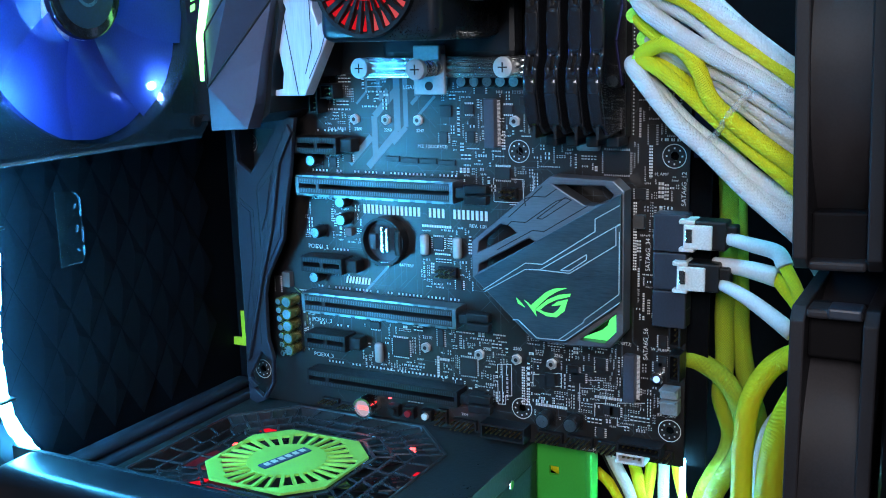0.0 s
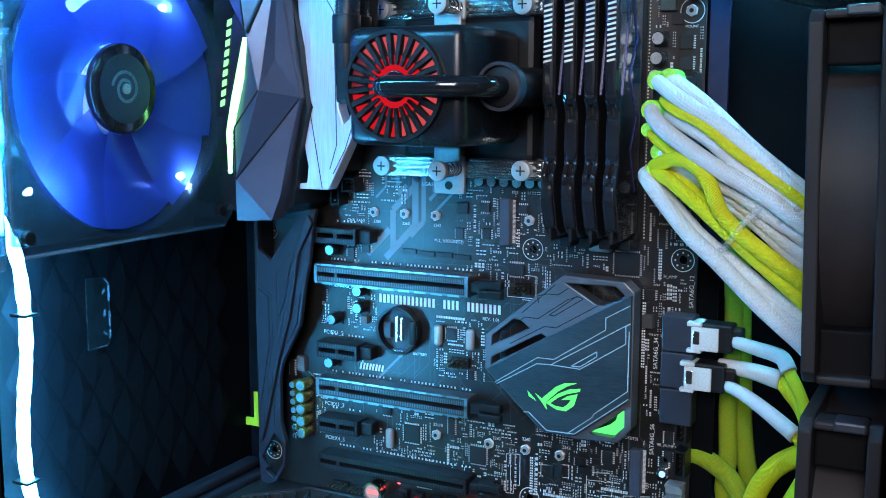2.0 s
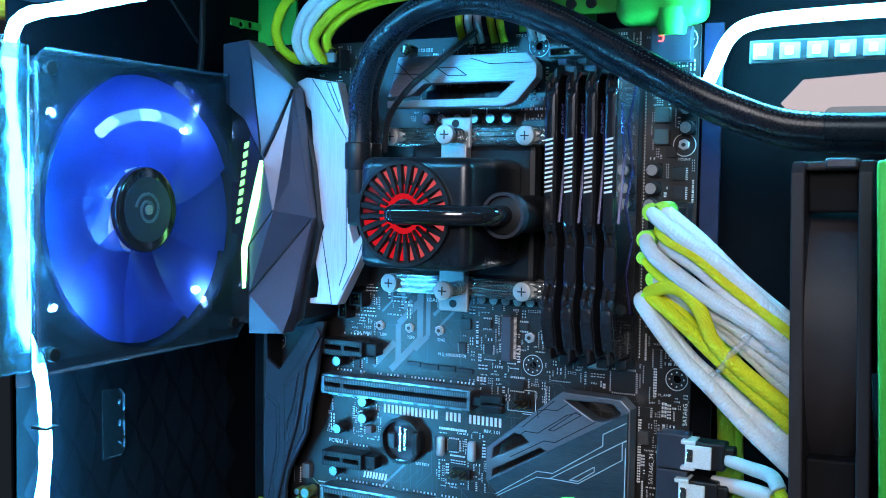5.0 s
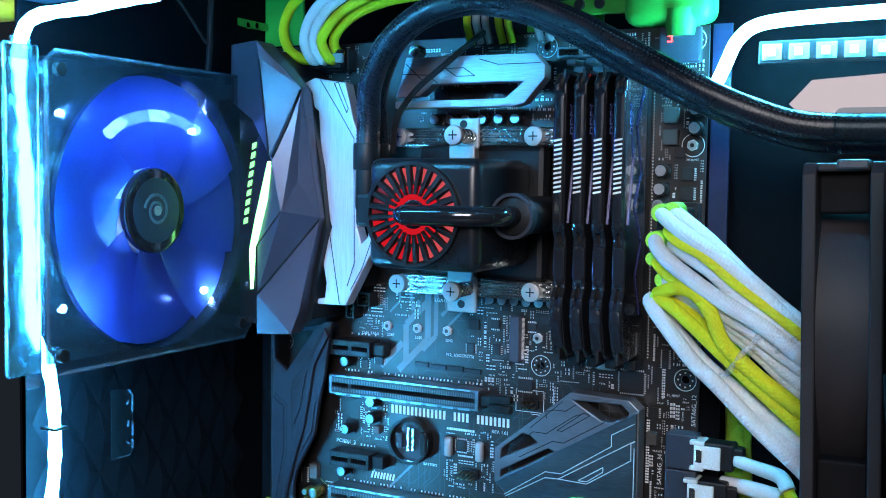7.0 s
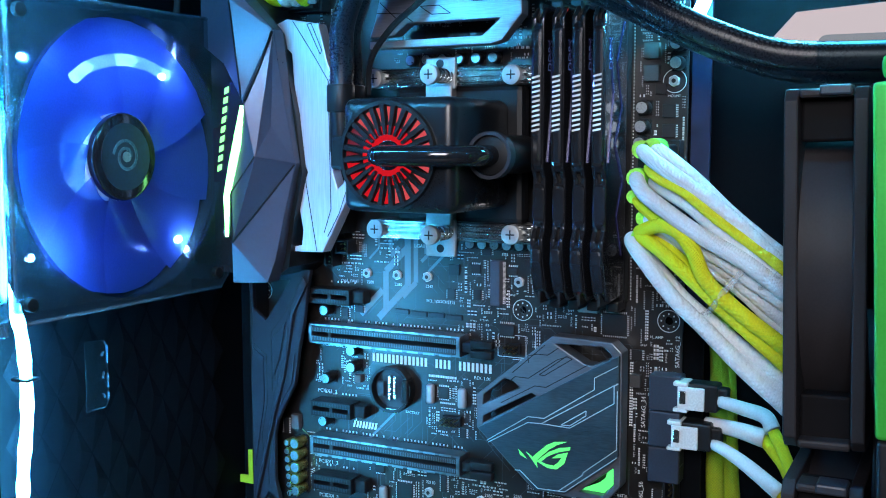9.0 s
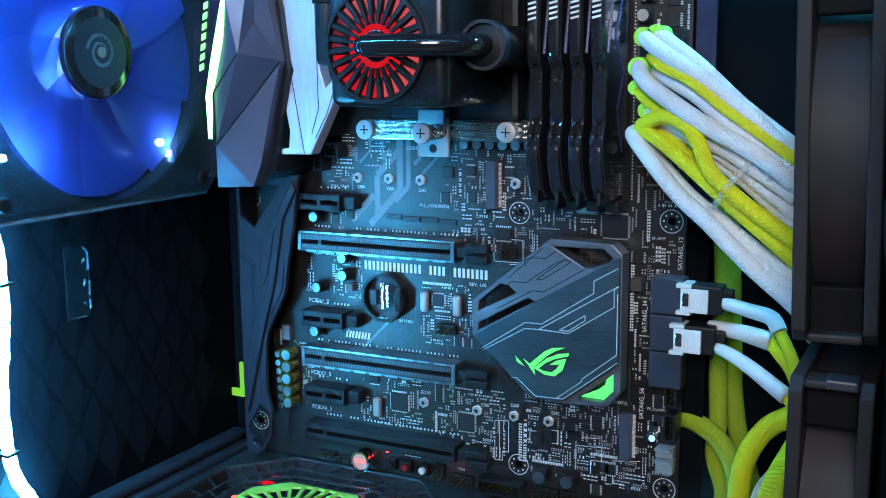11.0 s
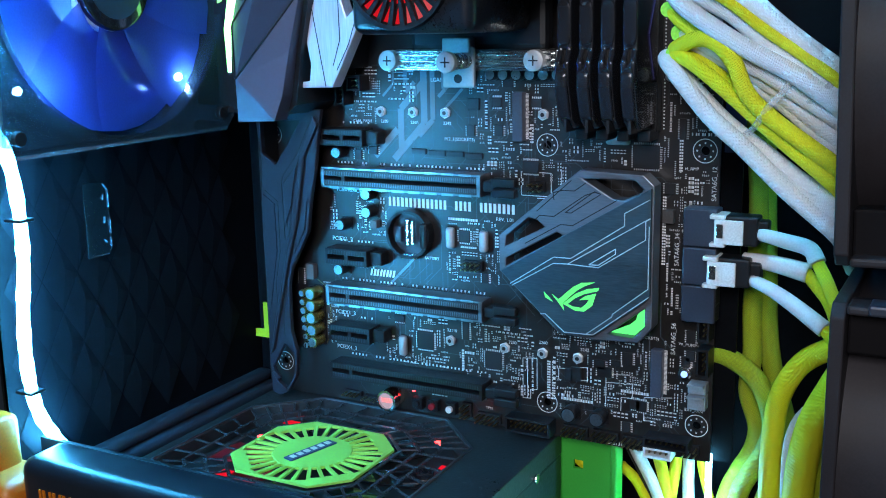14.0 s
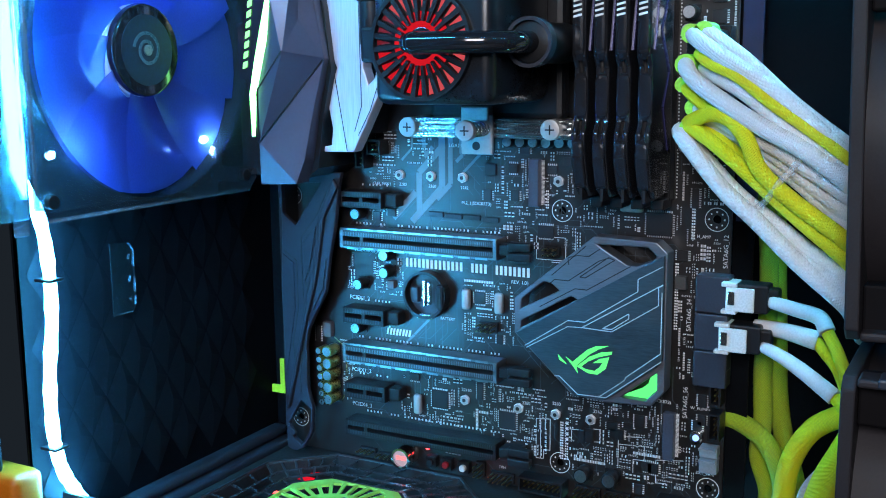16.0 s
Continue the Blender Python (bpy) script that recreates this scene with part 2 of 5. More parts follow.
def soft_box(x0, x1, y0, y1, z0, z1, r=1.0, seg=2, bm=None):
    bm = bm or bmesh.new()
    one = box(x0, x1, y0, y1, z0, z1)
    bmesh.ops.bevel(one, geom=one.edges[:], offset=r, segments=seg, profile=0.5, affect="EDGES")
    return join(bm, one)


def join(bm, other):
    me = bpy.data.meshes.new("tmp")
    other.to_mesh(me)
    other.free()
    bm.from_mesh(me)
    bpy.data.meshes.remove(me)
    return bm


def rod(a, b, r, r2=None, n=20, bm=None, bevel=0.0):
    """A cylinder or cone from a to b."""
    bm = bm or bmesh.new()
    a, b = Vector(a), Vector(b)
    turn = (b - a).to_track_quat("Z", "Y").to_matrix().to_4x4()
    one = bmesh.new()
    bmesh.ops.create_cone(one, cap_ends=True, segments=n, radius1=r, radius2=r if r2 is None else r2, depth=(b - a).length, matrix=Matrix.Translation((a + b) / 2) @ turn)
    if bevel:
        rims = [e for e in one.edges if any(len(f.verts) > 4 for f in e.link_faces)]
        bmesh.ops.bevel(one, geom=rims, offset=bevel, segments=2, profile=0.5, affect="EDGES")
    return join(bm, one)


def place(axis, a, b, d):
    return {"y": (a, d, b), "x": (d, a, b), "z": (a, b, d)}[axis]


def plate(axis, d0, d1, outer, holes=(), bm=None):
    """A flat plate with holes, square to an axis, from d0 to d1 along it."""
    bm = bm or bmesh.new()
    loops = [list(outer), *[list(h) for h in holes]]
    flat = [p for loop in loops for p in loop]
    front = [bm.verts.new(place(axis, *p, d0)) for p in flat]
    back = [bm.verts.new(place(axis, *p, d1)) for p in flat]
    for tri in geometry.tessellate_polygon([[Vector((*p, 0)) for p in loop] for loop in loops]):
        if len(set(tri)) == 3:
            bm.faces.new([front[i] for i in tri])
            bm.faces.new([back[i] for i in reversed(tri)])
    start = 0
    for loop in loops:
        k = len(loop)
        for i in range(k):
            a, b = start + i, start + (i + 1) % k
            bm.faces.new((front[a], front[b], back[b], back[a]))
        start += k
    return bm


def ring_points(cx, cz, r, n=40, turn=0.0, rz=None):
    return [(cx + r * math.cos(turn + 2 * math.pi * i / n), cz + (rz or r) * math.sin(turn + 2 * math.pi * i / n)) for i in range(n)]


def strip_points(a, b, w):
    """The four corners of a straight band of width w from a to b."""
    d = (Vector(b) - Vector(a)).normalized()
    s = Vector((-d.y, d.x)) * w / 2
    return [tuple(Vector(a) + s), tuple(Vector(b) + s), tuple(Vector(b) - s), tuple(Vector(a) - s)]


BAND = [0]  # counts the bands, which lie at slightly different heights


def bands(axis, d0, d1, lines, w, bm=None):
    """Bands of width w along bent lines."""
    bm = bm or bmesh.new()
    for line in lines:
        for a, b in zip(line, line[1:]):
            BAND[0] += 1
            plate(axis, d0 + 0.006 * (BAND[0] % 7) * (1 if d0 > d1 else -1), d1, strip_points(a, b, w), bm=bm)
    return bm


def spline(points, per=8):
    p = [Vector(q) for q in points]
    p = [2 * p[0] - p[1], *p, 2 * p[-1] - p[-2]]
    out = []
    for i in range(1, len(p) - 2):
        for k in range(per):
            t = k / per
            a, b, c, d = p[i - 1], p[i], p[i + 1], p[i + 2]
            out.append(0.5 * (2 * b + (c - a) * t + (2 * a - 5 * b + 4 * c - d) * t * t + (3 * b - a - 3 * c + d) * t ** 3))
    return [*out, p[-2]]


def tube(points, r, n=12, per=8, ends=None, bm=None, wave=0.0):
    """A round tube through points, with u round it and v along it in millimetres. ends: the radius at the last point."""
    bm = bm or bmesh.new()
    uv = bm.loops.layers.uv.verify()
    line = spline(points, per)
    side = Vector((0.3, 0.9, 0.2))
    rings, run, total = [], [0.0], len(line) - 1
    for i, p in enumerate(line):
        along = (line[min(i + 1, total)] - line[max(i - 1, 0)]).normalized()
        side = (side - along * side.dot(along)).normalized()
        up = along.cross(side)
        q = (r if ends is None else r + (ends - r) * i / total) * (1 + wave * math.sin(1.9 * i) * math.sin(0.7 * i + 1))
        rings.append([bm.verts.new(p + q * (math.cos(2 * math.pi * k / n) * side + math.sin(2 * math.pi * k / n) * up)) for k in range(n)])
        if i:
            run.append(run[-1] + (p - line[i - 1]).length)
    for i in range(total):
        for k in range(n):
            f = bm.faces.new((rings[i][k], rings[i][(k + 1) % n], rings[i + 1][(k + 1) % n], rings[i + 1][k]))
            f.smooth = True
            for loop, (u, v) in zip(f.loops, ((k, i), (k + 1, i), (k + 1, i + 1), (k, i + 1))):
                loop[uv].uv = (u / n * 2 * math.pi * r, run[v])
    bm.faces.new(rings[0])
    bm.faces.new(list(reversed(rings[-1])))
    return bm


def stitches(points, r, turn, step=1.7):
    """A seam of short raised stitches along a hose; turn: degrees from its outer side towards the open side."""
    bm = bmesh.new()
    line = spline(points, 24)
    run = 0.0
    for a, b in zip(line, line[1:]):
        run += (b - a).length
        if run < step:
            continue
        run = 0.0
        along = (b - a).normalized()
        out = Vector((-along.z, 0, along.x)).normalized()
        d = math.cos(radians(turn)) * out + math.sin(radians(turn)) * along.cross(out).normalized() * (-1 if along.cross(out).y > 0 else 1)
        w = along.cross(d).normalized() * 0.32
        c = a + d * r
        low = [bm.verts.new(c + along * u * 0.55 + w * v - d * 0.3) for u, v in ((-1, -1), (1, -1), (1, 1), (-1, 1))]
        top = [bm.verts.new(c + along * u * 0.4 + w * v * 0.6 + d * 0.28) for u, v in ((-1, -1), (1, -1), (1, 1), (-1, 1))]
        bm.faces.new(top)
        for k in range(4):
            bm.faces.new((low[k], low[(k + 1) % 4], top[(k + 1) % 4], top[k]))
    bmesh.ops.recalc_face_normals(bm, faces=bm.faces[:])
    return bm


def lettering(text, x, z, size, parent, y=-0.06, turn=0.0, mat=None, face="y", deep=0.05):
    """Printed letters on the board or, with face 'x', on a side that looks to +x."""
    data = bpy.data.curves.new("text", "FONT")
    data.body, data.size, data.extrude = text, size * MM, deep * MM / 2
    data.align_x, data.align_y = "CENTER", "CENTER"
    tmp = new("text", data)
    me = bpy.data.meshes.new_from_object(tmp)
    bpy.data.objects.remove(tmp)
    bpy.data.curves.remove(data)
    me.materials.append(mat or SILK)
    ob = new("lettering", me)
    m = pose(x * MM, y * MM, z * MM, 90, 0, 0) @ pose(0, 0, 0, 0, 0, turn)
    if face == "x":
        m = pose(x * MM, y * MM, z * MM, 90, 0, 90) @ pose(0, 0, 0, 0, 0, turn)
    me.transform(m)
    me.transform(Matrix.Translation(-origin_of(parent)))
    ob.parent = parent
    ob["label"] = "printed lettering " + text
    return ob


def block_letters(axis, d0, d1, x, z, w, h, words, gap=0.25, slant=0.0):
    """Plain upright bars, two a character, for names that are not lettered."""
    bm = bmesh.new()
    count = sum(words) + 0.8 * (len(words) - 1)
    step, at = w / count, x
    for length in words:
        for _ in range(length):
            for a, b in ((0, 0.36), (0.62, 1)):
                a, b = at + step * (1 - gap) * a, at + step * (1 - gap) * b
                plate(axis, d0, d1, [(a, z), (b, z), (b + slant, z + h), (a + slant, z + h)], bm=bm)
            at += step
        at += 0.8 * step
    return bm


# ---- the case ----
def setting(name, bm, mat, label="", bevel=0.0):
    ob = part(name, bm, mat, None, label, bevel)
    return tagged(ob, kind="structure")


fan_y, fan_z, fan_half = -103.5, 216.5, 68
setting("wall_rear", plate("x", -13.5, -12, [(-164.5, -92), (30, -92), (30, 345), (-164.5, 345)], [ring_points(fan_y, fan_z, 62, 36)]), CASE)
rear = bpy.data.objects["wall_rear"]
setting("wall_tray", plate("y", 8, 9.5, [(-12, -2), (252, -2), (252, 306), (-12, 306)], [[(60, 180), (150, 180), (150, 262), (60, 262)]]), CASE)
setting("wall_back", box(-14, 420, 42, 44, -92, 345), CASE)
setting("floor", box(-14, 420, -190, 42, -94, -92), CASE)
setting("ceiling", box(-14, 420, -170, 42, 345, 348), CASE)
setting("wall_front", box(372, 375, -190, 42, -92, 345), CASE)
setting("trim", soft_box(-10, 372, -176, -150, 306, 330, 6, 3), CASE_BLUE)
setting("ground", box(-250, 650, -620, 330, -112, -108), material("dark_desk", (0.05, 0.045, 0.04), 0.5, scale=20))

setting("trim_tray", box(244.4, 253, 5.5, 7.8, 140, 306), material("navy_tray_paint", (0.004, 0.008, 0.03), 0.4, spread=0.3, scale=60))

# Quilted lining of the rear wall, and the ledge at its foot.
FOAM = material("black_quilted_lining", (0.0045, 0.0055, 0.0078), 0.6, spread=0.4, scale=90, bump=0.05, shine=0.1)
bm = bmesh.new()
for i in range(7):
    for j in range(8):
        y, z = -150 + 20 * i + (10 if j % 2 else 0), 27 + 16 * j
        tip = bm.verts.new((-11.22, y + 3, z + 3))
        ring = [bm.verts.new((-11.6, y + a, z + b)) for a, b in ((-9.8, 0), (0, -15.6), (9.8, 0), (0, 15.6))]
        for a, b in zip(ring, ring[1:] + ring[:1]):
            bm.faces.new((a, b, tip))
part("lining", bm, FOAM, rear, "black quilted lining")
part("ledge", soft_box(-11.8, -3, -150, 5, 3, 9, 2.5, 3), FOLD_BLUE, rear, "dark painted ledge", smooth=True)
part("ledge_foot", soft_box(-11.8, 2, -150, 5, -2.5, 2.8, 2, 3), FOLD_BLUE, rear, smooth=True)
part("clear_flap", plate("x", -8.2, -7.4, [(-116, 96.5), (-104.5, 96.5), (-102, 99), (-102, 126.5), (-104.5, 129.5), (-116, 130.5)], [ring_points(-105, 123, 0.9, 10), ring_points(-105, 103, 0.9, 10)]), CLEAR, rear, "clear plastic flap with rivet holes")
# Glints along the flap's edge, drawn as short paler bands.
for line in ([(-102.2, 100), (-102, 104)], [(-102, 106), (-102, 113)], [(-102.2, 118), (-102, 126), (-104.5, 129)], [(-104.5, 102), (-105.6, 103.6)], [(-105.6, 122), (-104.6, 124)], [(-105.2, 111), (-104.6, 114)], [(-112, 97), (-104.6, 96.8)]):
    part("flap_glint", bands("x", -8.6, -7.2, [line], 0.22), EDGE, rear)

# Lower rail of the open side, with its lip and groove.
rail = thing("bottom_rail", (-6, -165, 0), "dark blue painted lower rail of the open case", "rail")
part("bar", soft_box(12, 372, -182, -157.6, -92, 31, 6, 5), CASE_BLUE, rail, smooth=True)
part("lip", soft_box(-5, 372, -155.4, -153, -92, 27.5, 1.0, 2), CASE_BLUE, rail, smooth=True)
part("groove", box(14, 372, -157.5, -155.5, -92, 18), GROOVE, rail)
part("mark", block_letters("y", -182.5, -182, 24, 12, 22, 8, [4], 0.4), YELLOW_PAINT, rail, "gold bars of worn lettering")
corner = thing("corner_post", (-22, -170, -92), "yellow painted rear corner post of the case", "post")
part("foot", soft_box(-46, 11.5, -188, -160, -92, 20, 6, 3), YELLOW_PAINT, corner, smooth=True)
part("flange", soft_box(-40, -4, -180, -164, 12, 42, 4, 3), YELLOW_PAINT, corner, smooth=True)
part("upper_end", soft_box(-46, -13.8, -196, -150, 300, 345, 5, 3), YELLOW_PAINT, corner, smooth=True)
part("upright", soft_box(-30, -13.9, -188, -176, 42, 300, 2), CASE, corner)

# Lime green parts of the chassis.
bracket = single("chassis_bracket", plate("y", 10, 12, [(160, -60), (197, -60), (197, -1), (160, -1)], [[(175, -19.6), (180, -19.6), (180, -15), (175, -15)]]), LIME_PAINT, "lime green painted steel bracket with a square hole", "bracket")
single("bracket_edge", soft_box(196.6, 199.6, 2, 12, -60, -1, 0.8), LIME_PAINT, "lime green folded edge of the bracket", "bracket")
single("top_flange", plate("y", 10.2, 12, [(-13, 307.5), (14, 307.5), (14, 345), (-18, 345), *[(-18 + 6.3 * math.cos(radians(90 - 15 * k)), 317 + 6.3 * math.sin(radians(90 - 15 * k))) for k in range(10)]]), LIME_PAINT, "lime green painted upper flange of the chassis", "flange")
single("rear_tab", plate("x", -10.7, -9.9, [(-17, 316), (11, 316), (11, 320), (-17, 320)], [ring_points(-8, 317, 2, 14), ring_points(0, 318, 2, 14)]), LIME_PAINT, "lime green tab with two screw holes", "tab")
single("middle_tab", plate("y", 10.2, 12, [(150, 307.5), (190, 307.5), (190, 322), (150, 322)]), LIME_PAINT, "lime green tab above the board", "tab")
canister = thing("top_housing", (225, 0, 318), "rounded lime green housing under the case top", "housing")
part("body", soft_box(205, 247, -9, 9, 305.5, 338, 6, 4), LIME_PAINT, canister, smooth=True)
part("neck", rod((232, -2, 300), (232, -2, 312), 7, 9, 24), LIME_PAINT, canister, smooth=True)
part("tab", soft_box(178, 206, -4, -2, 312, 322, 0.6), LIME_PAINT, canister)
for x in (183, 193):
    part("screw", rod((x, -6, 317), (x, -4, 317), 2.6, n=16, bevel=0.4), BLACK, canister)
post = thing("front_post", (342, -149, -90), "lime green painted front post of the case with a stepped top", "post")
# The shade on the lower post is put in as a black piece.
part("foot", soft_box(333.4, 355.6, -152.8, -146, -90, 138, 1.5, 3), BLACK, post, "lower post, black to stand for its shade", smooth=True)
part("bar", soft_box(333, 356, -153, -146, 138.2, 241, 1.5, 3), LIME_PAINT, post, smooth=True)
part("shoulder", soft_box(335.5, 356, -153, -146, 241.2, 249, 2.5, 3), LIME_PAINT, post, smooth=True)
part("knob", soft_box(338, 356, -153, -146, 249.2, 261, 3, 3), LIME_PAINT, post, smooth=True)
post.rotation_euler.y = radians(-2.5)  # leans a little, like the fan behind it
post.location.x += 0.0144
single("cable_tray_tab", plate("y", 3.4, 4.8, [(-23, 27), (-3, 27), (-3, 47), (-6, 47), (-6, 31.5), (-23, 31)]), material("lime_tab_paint", (0.4, 0.55, 0.02), 0.45), "small lime yellow tab beside the board", "tab")
# Glowing panel standing in for the bright room beyond the case front.
setting("backdrop", plate("y", 36, 38, [(274, 271), (284, 282), (345, 286), (345, 250), (296, 250)]), ROOM_GLOW)

# Light strips along the edges of the open side and at the front.
def led_strip(points, r, label, wave=0.0, mat=None):
    ob = single("led_strip", tube(points, r, 10, 6, wave=wave), mat or LED_WHITE, label, "light strip", "light strips round the opening")
    return ob


# The run beyond x = 108 is unseen, added to light the upper cables.
led_strip([(-6, -143, 18), (-3, -150, 27), (-2, -156, 37), (-1, -160, 50), (-1, -161, 66), (-1, -160, 84), (-1, -157, 106), (-1, -157, 130), (0, -161, 150), (0, -170, 170), (0, -171, 205),
           (0, -173, 245), (0, -175, 275), (5, -177, 290), (14, -177, 297), (40, -176, 299), (80, -176, 302.5), (108, -176, 307), (150, -176, 312), (200, -176, 313), (270, -176, 313), (340, -176, 312)], 2.75, "glowing cyan-white light strip along the case opening", 0.14)
led_strip([(252, -16, 278), (256, -18, 286), (261, -20, 295), (270, -20, 301), (292, -20, 303), (340, -20, 304)], 2.8, "glowing cyan-white light strip curving at the case front", mat=glow("front_strip_light", (0.08, 0.6, 1.0), 330.0))
for z, a, b in ((50, -164.5, -156.5), (122, -161, -153)):
    single("strip_tie", soft_box(-5.5, 3.8, a, b, z - 0.7, z + 0.7, 0.5), BLACK, "thin dark tie round the light strip", "cable tie", "ties of the light strips")
row = thing("led_row", (280, -14, 290), "row of square glowing chips on a dark strip", "light strip")
part("tape", soft_box(268, 350, -11, -9.5, 285, 295, 0.5), BLACK, row)
for i in range(7):
    x = 269.6 + 11.2 * i
    pad = part("carrier", soft_box(x, x + 8.4, -11.5, -11.05, 286.6, 293.6, 0.2, 1), HEADER_GREY, row, "pale solder carrier")
    part("chip", soft_box(x + 2.2, x + 5.8, -12.8, -11.6, 288.2, 292, 0.5), LED_CHIP, pad, "square glowing diode")
single("led_strip", tube([(242.6, 4.5, 2), (242.6, 5, -33), (241, 5, -72)], 1.4, 8), glow("short_strip_light", (0.15, 0.65, 1.0), 110.0), "short glowing light strip behind the cables under the board", "light strip", "light strips round the opening")


# ---- rear fan ----
def rear_fan():
    fan = thing("rear_fan", (0, fan_y, fan_z), "clear case fan with blue translucent blades, lit by blue diodes", "fan")
    y0, y1, z0, z1 = fan_y - fan_half, fan_y + fan_half, fan_z - fan_half, fan_z + fan_half
    c = 5
    square = [(y0 + c, z0), (y1 - c, z0), (y1, z0 + c), (y1, z1 - c), (y1 - c, z1), (y0 + c, z1), (y0, z1 - c), (y0, z0 + c)]
    screws = [ring_points(a, b, 2.2, 12) for a in (y0 + 7.5, y1 - 7.5) for b in (z0 + 7.5, z1 - 7.5)]
    hole = ring_points(fan_y, fan_z, 65, 64)
    part("front_flange", plate("x", 10, 13, square, [hole, *screws]), FAN_CLEAR, fan, "smoky clear square frame")
    part("back_flange", plate("x", -11.5, -8.5, square, [hole, *screws]), FAN_CLEAR, fan)
    part("barrel", plate("x", -8.5, 10, ring_points(fan_y, fan_z, 66.5, 64), [ring_points(fan_y, fan_z, 65, 64)]), FAN_CLEAR, fan, smooth=True)
    for a in (y0 + 7.5, y1 - 7.5):
        for b in (z0 + 7.5, z1 - 7.5):
            part("screw_tube", rod((-8.5, a, b), (10, a, b), 4, n=16), FAN_CLEAR, fan, smooth=True)
            part("screw", rod((10.5, a, b), (13.6, a, b), 3, n=14, bevel=0.5), BLACK, fan)
    hub = part("hub", rod((5, fan_y, fan_z), (9.5, fan_y, fan_z), 20.4, n=48, bevel=1.5), BLACK_GLOSS, fan, "glossy black hub", smooth=True)
    sticker = part("sticker", rod((9.5, fan_y, fan_z), (9.8, fan_y, fan_z), 15.5, n=40), material("teal_hub_sticker", (0.008, 0.018, 0.04), 0.45, spread=0.5, scale=120), hub)
    part("spiral", bands("x", 9.8, 10.1, [[(fan_y + (3 + 0.16 * i) * math.cos(0.28 * i), fan_z + (3 + 0.16 * i) * math.sin(0.28 * i)) for i in range(34)]], 1.4), material("teal_spiral_print", (0.07, 0.14, 0.18), 0.3), hub, "pale teal spiral print")
    part("cap", rod((9.8, fan_y, fan_z), (10.6, fan_y, fan_z), 2.4, n=16), ALU, hub)
    part("rotor_cup", rod((-11, fan_y, fan_z), (4.9, fan_y, fan_z), 20.6, n=48, bevel=0.6), clear("pale_blue_rotor_plastic", (0.6, 0.8, 1.0), 0.05, 0.3, 0.3), fan, "pale blue clear rotor cup behind the hub", smooth=True)
    for k in range(9):
        bm = bmesh.new()
        grid = []
        for i in range(9):
            r = 20.4 + 43.1 * i / 8
            line = []
            for j in range(9):
                s = j / 8
                a = 2 * math.pi * k / 9 + radians(4 + 80 * s) + 0.012 * (r - 20) * (0.5 + 0.3 * s)
                x = 7 - 14 * s + 2.5 * math.sin(math.pi * s)
                line.append(bm.verts.new((x, fan_y + r * math.cos(a), fan_z + r * math.sin(a))))
            grid.append(line)
        for i in range(8):
            for j in range(8):
                bm.faces.new((grid[i][j], grid[i + 1][j], grid[i + 1][j + 1], grid[i][j + 1]))
        bmesh.ops.solidify(bm, geom=bm.faces[:], thickness=1.2)
        part("blade", bm, BLADE, fan, "translucent blue blade", smooth=True)
    # Upper pair added; left pair made stronger for the strip's light on the blades.
    for a, b, x, m in ((-43, -43, -8, LED_BLUE), (-43, 43, -8, LED_BLUE), (44, -42, -1, LED_BLUE_SOFT), (43, 39, -8, LED_BLUE_SOFT)):
        part("diode", rod((x, fan_y + a * 1.02, fan_z + b * 1.02), (x + 3.2, fan_y + a, fan_z + b), 1.6, n=12, bevel=0.8), m, fan, "bright blue-white diode")
    # Reflection of the light strip in the blades, drawn as a glowing tube.
    part("glow_bar", tube([(-9, fan_y - 12, fan_z + 36), (-9, fan_y - 2, fan_z + 42), (-9, fan_y + 16, fan_z + 46), (-9, fan_y + 34, fan_z + 45), (-9, fan_y + 50, fan_z + 40)], 2.9, 8), glow("strip_reflection_glow", (0.2, 0.5, 1.0), 22.0), fan, "glowing blue-white bar drawn for the strip's reflection in the blades")
    # Highlights on the frame's edges are put into paler rods.
    for a, b in (((y0 + 5, z0), (y1 - 5, z0)), ((y0 + 5, z1), (y1 - 5, z1)), ((y0, z0 + 5), (y0, z1 - 5)), ((y1, z0 + 5), (y1, z1 - 5))):
        part("edge", tube([(12.4, *a), (12.4, *b)], 0.9, 8, 2), EDGE, fan, "paler edge rod drawn as a highlight")
    part("cable_clip", soft_box(-4, 6, y1 - 34, y1 - 20, z0 - 1, z0 + 5, 1), CLEAR, fan)


rear_fan()
RIPPLED = bpy.data.materials.new("rippled_clear_plastic")
RIPPLED.use_nodes = True
rn, rl = RIPPLED.node_tree.nodes, RIPPLED.node_tree.links
rb = rn["Principled BSDF"]
rb.inputs["Base Color"].default_value = (0.75, 0.95, 0.95, 1)
rb.inputs["Transmission Weight"].default_value, rb.inputs["IOR"].default_value, rb.inputs["Roughness"].default_value = 1.0, 1.35, 0.22
rt = rn.new("ShaderNodeTexNoise")
rt.inputs["Scale"].default_value, rt.inputs["Detail"].default_value = 62.0, 1.5
rc = rn.new("ShaderNodeTexCoord")
rl.new(rc.outputs["Object"], rt.inputs["Vector"])
ru = rn.new("ShaderNodeBump")
ru.inputs["Strength"].default_value, ru.inputs["Distance"].default_value = 1.0, 0.004
rl.new(rt.outputs["Fac"], ru.inputs["Height"])
rl.new(ru.outputs["Normal"], rb.inputs["Normal"])
# Added plate in front of the strip, to blur it into a blotchy glow.
guard = thing("strip_guard", (8, -181, 150), "rippled clear plate added to blur the light strip", "guard")
part("sheet", soft_box(7, 9.5, -190, -172.2, 150, 286, 1), RIPPLED, guard)
part("lower_tab", soft_box(5, 6.9, -178, -171, 143, 158, 0.8), EDGE, guard, "clear hooked tab")
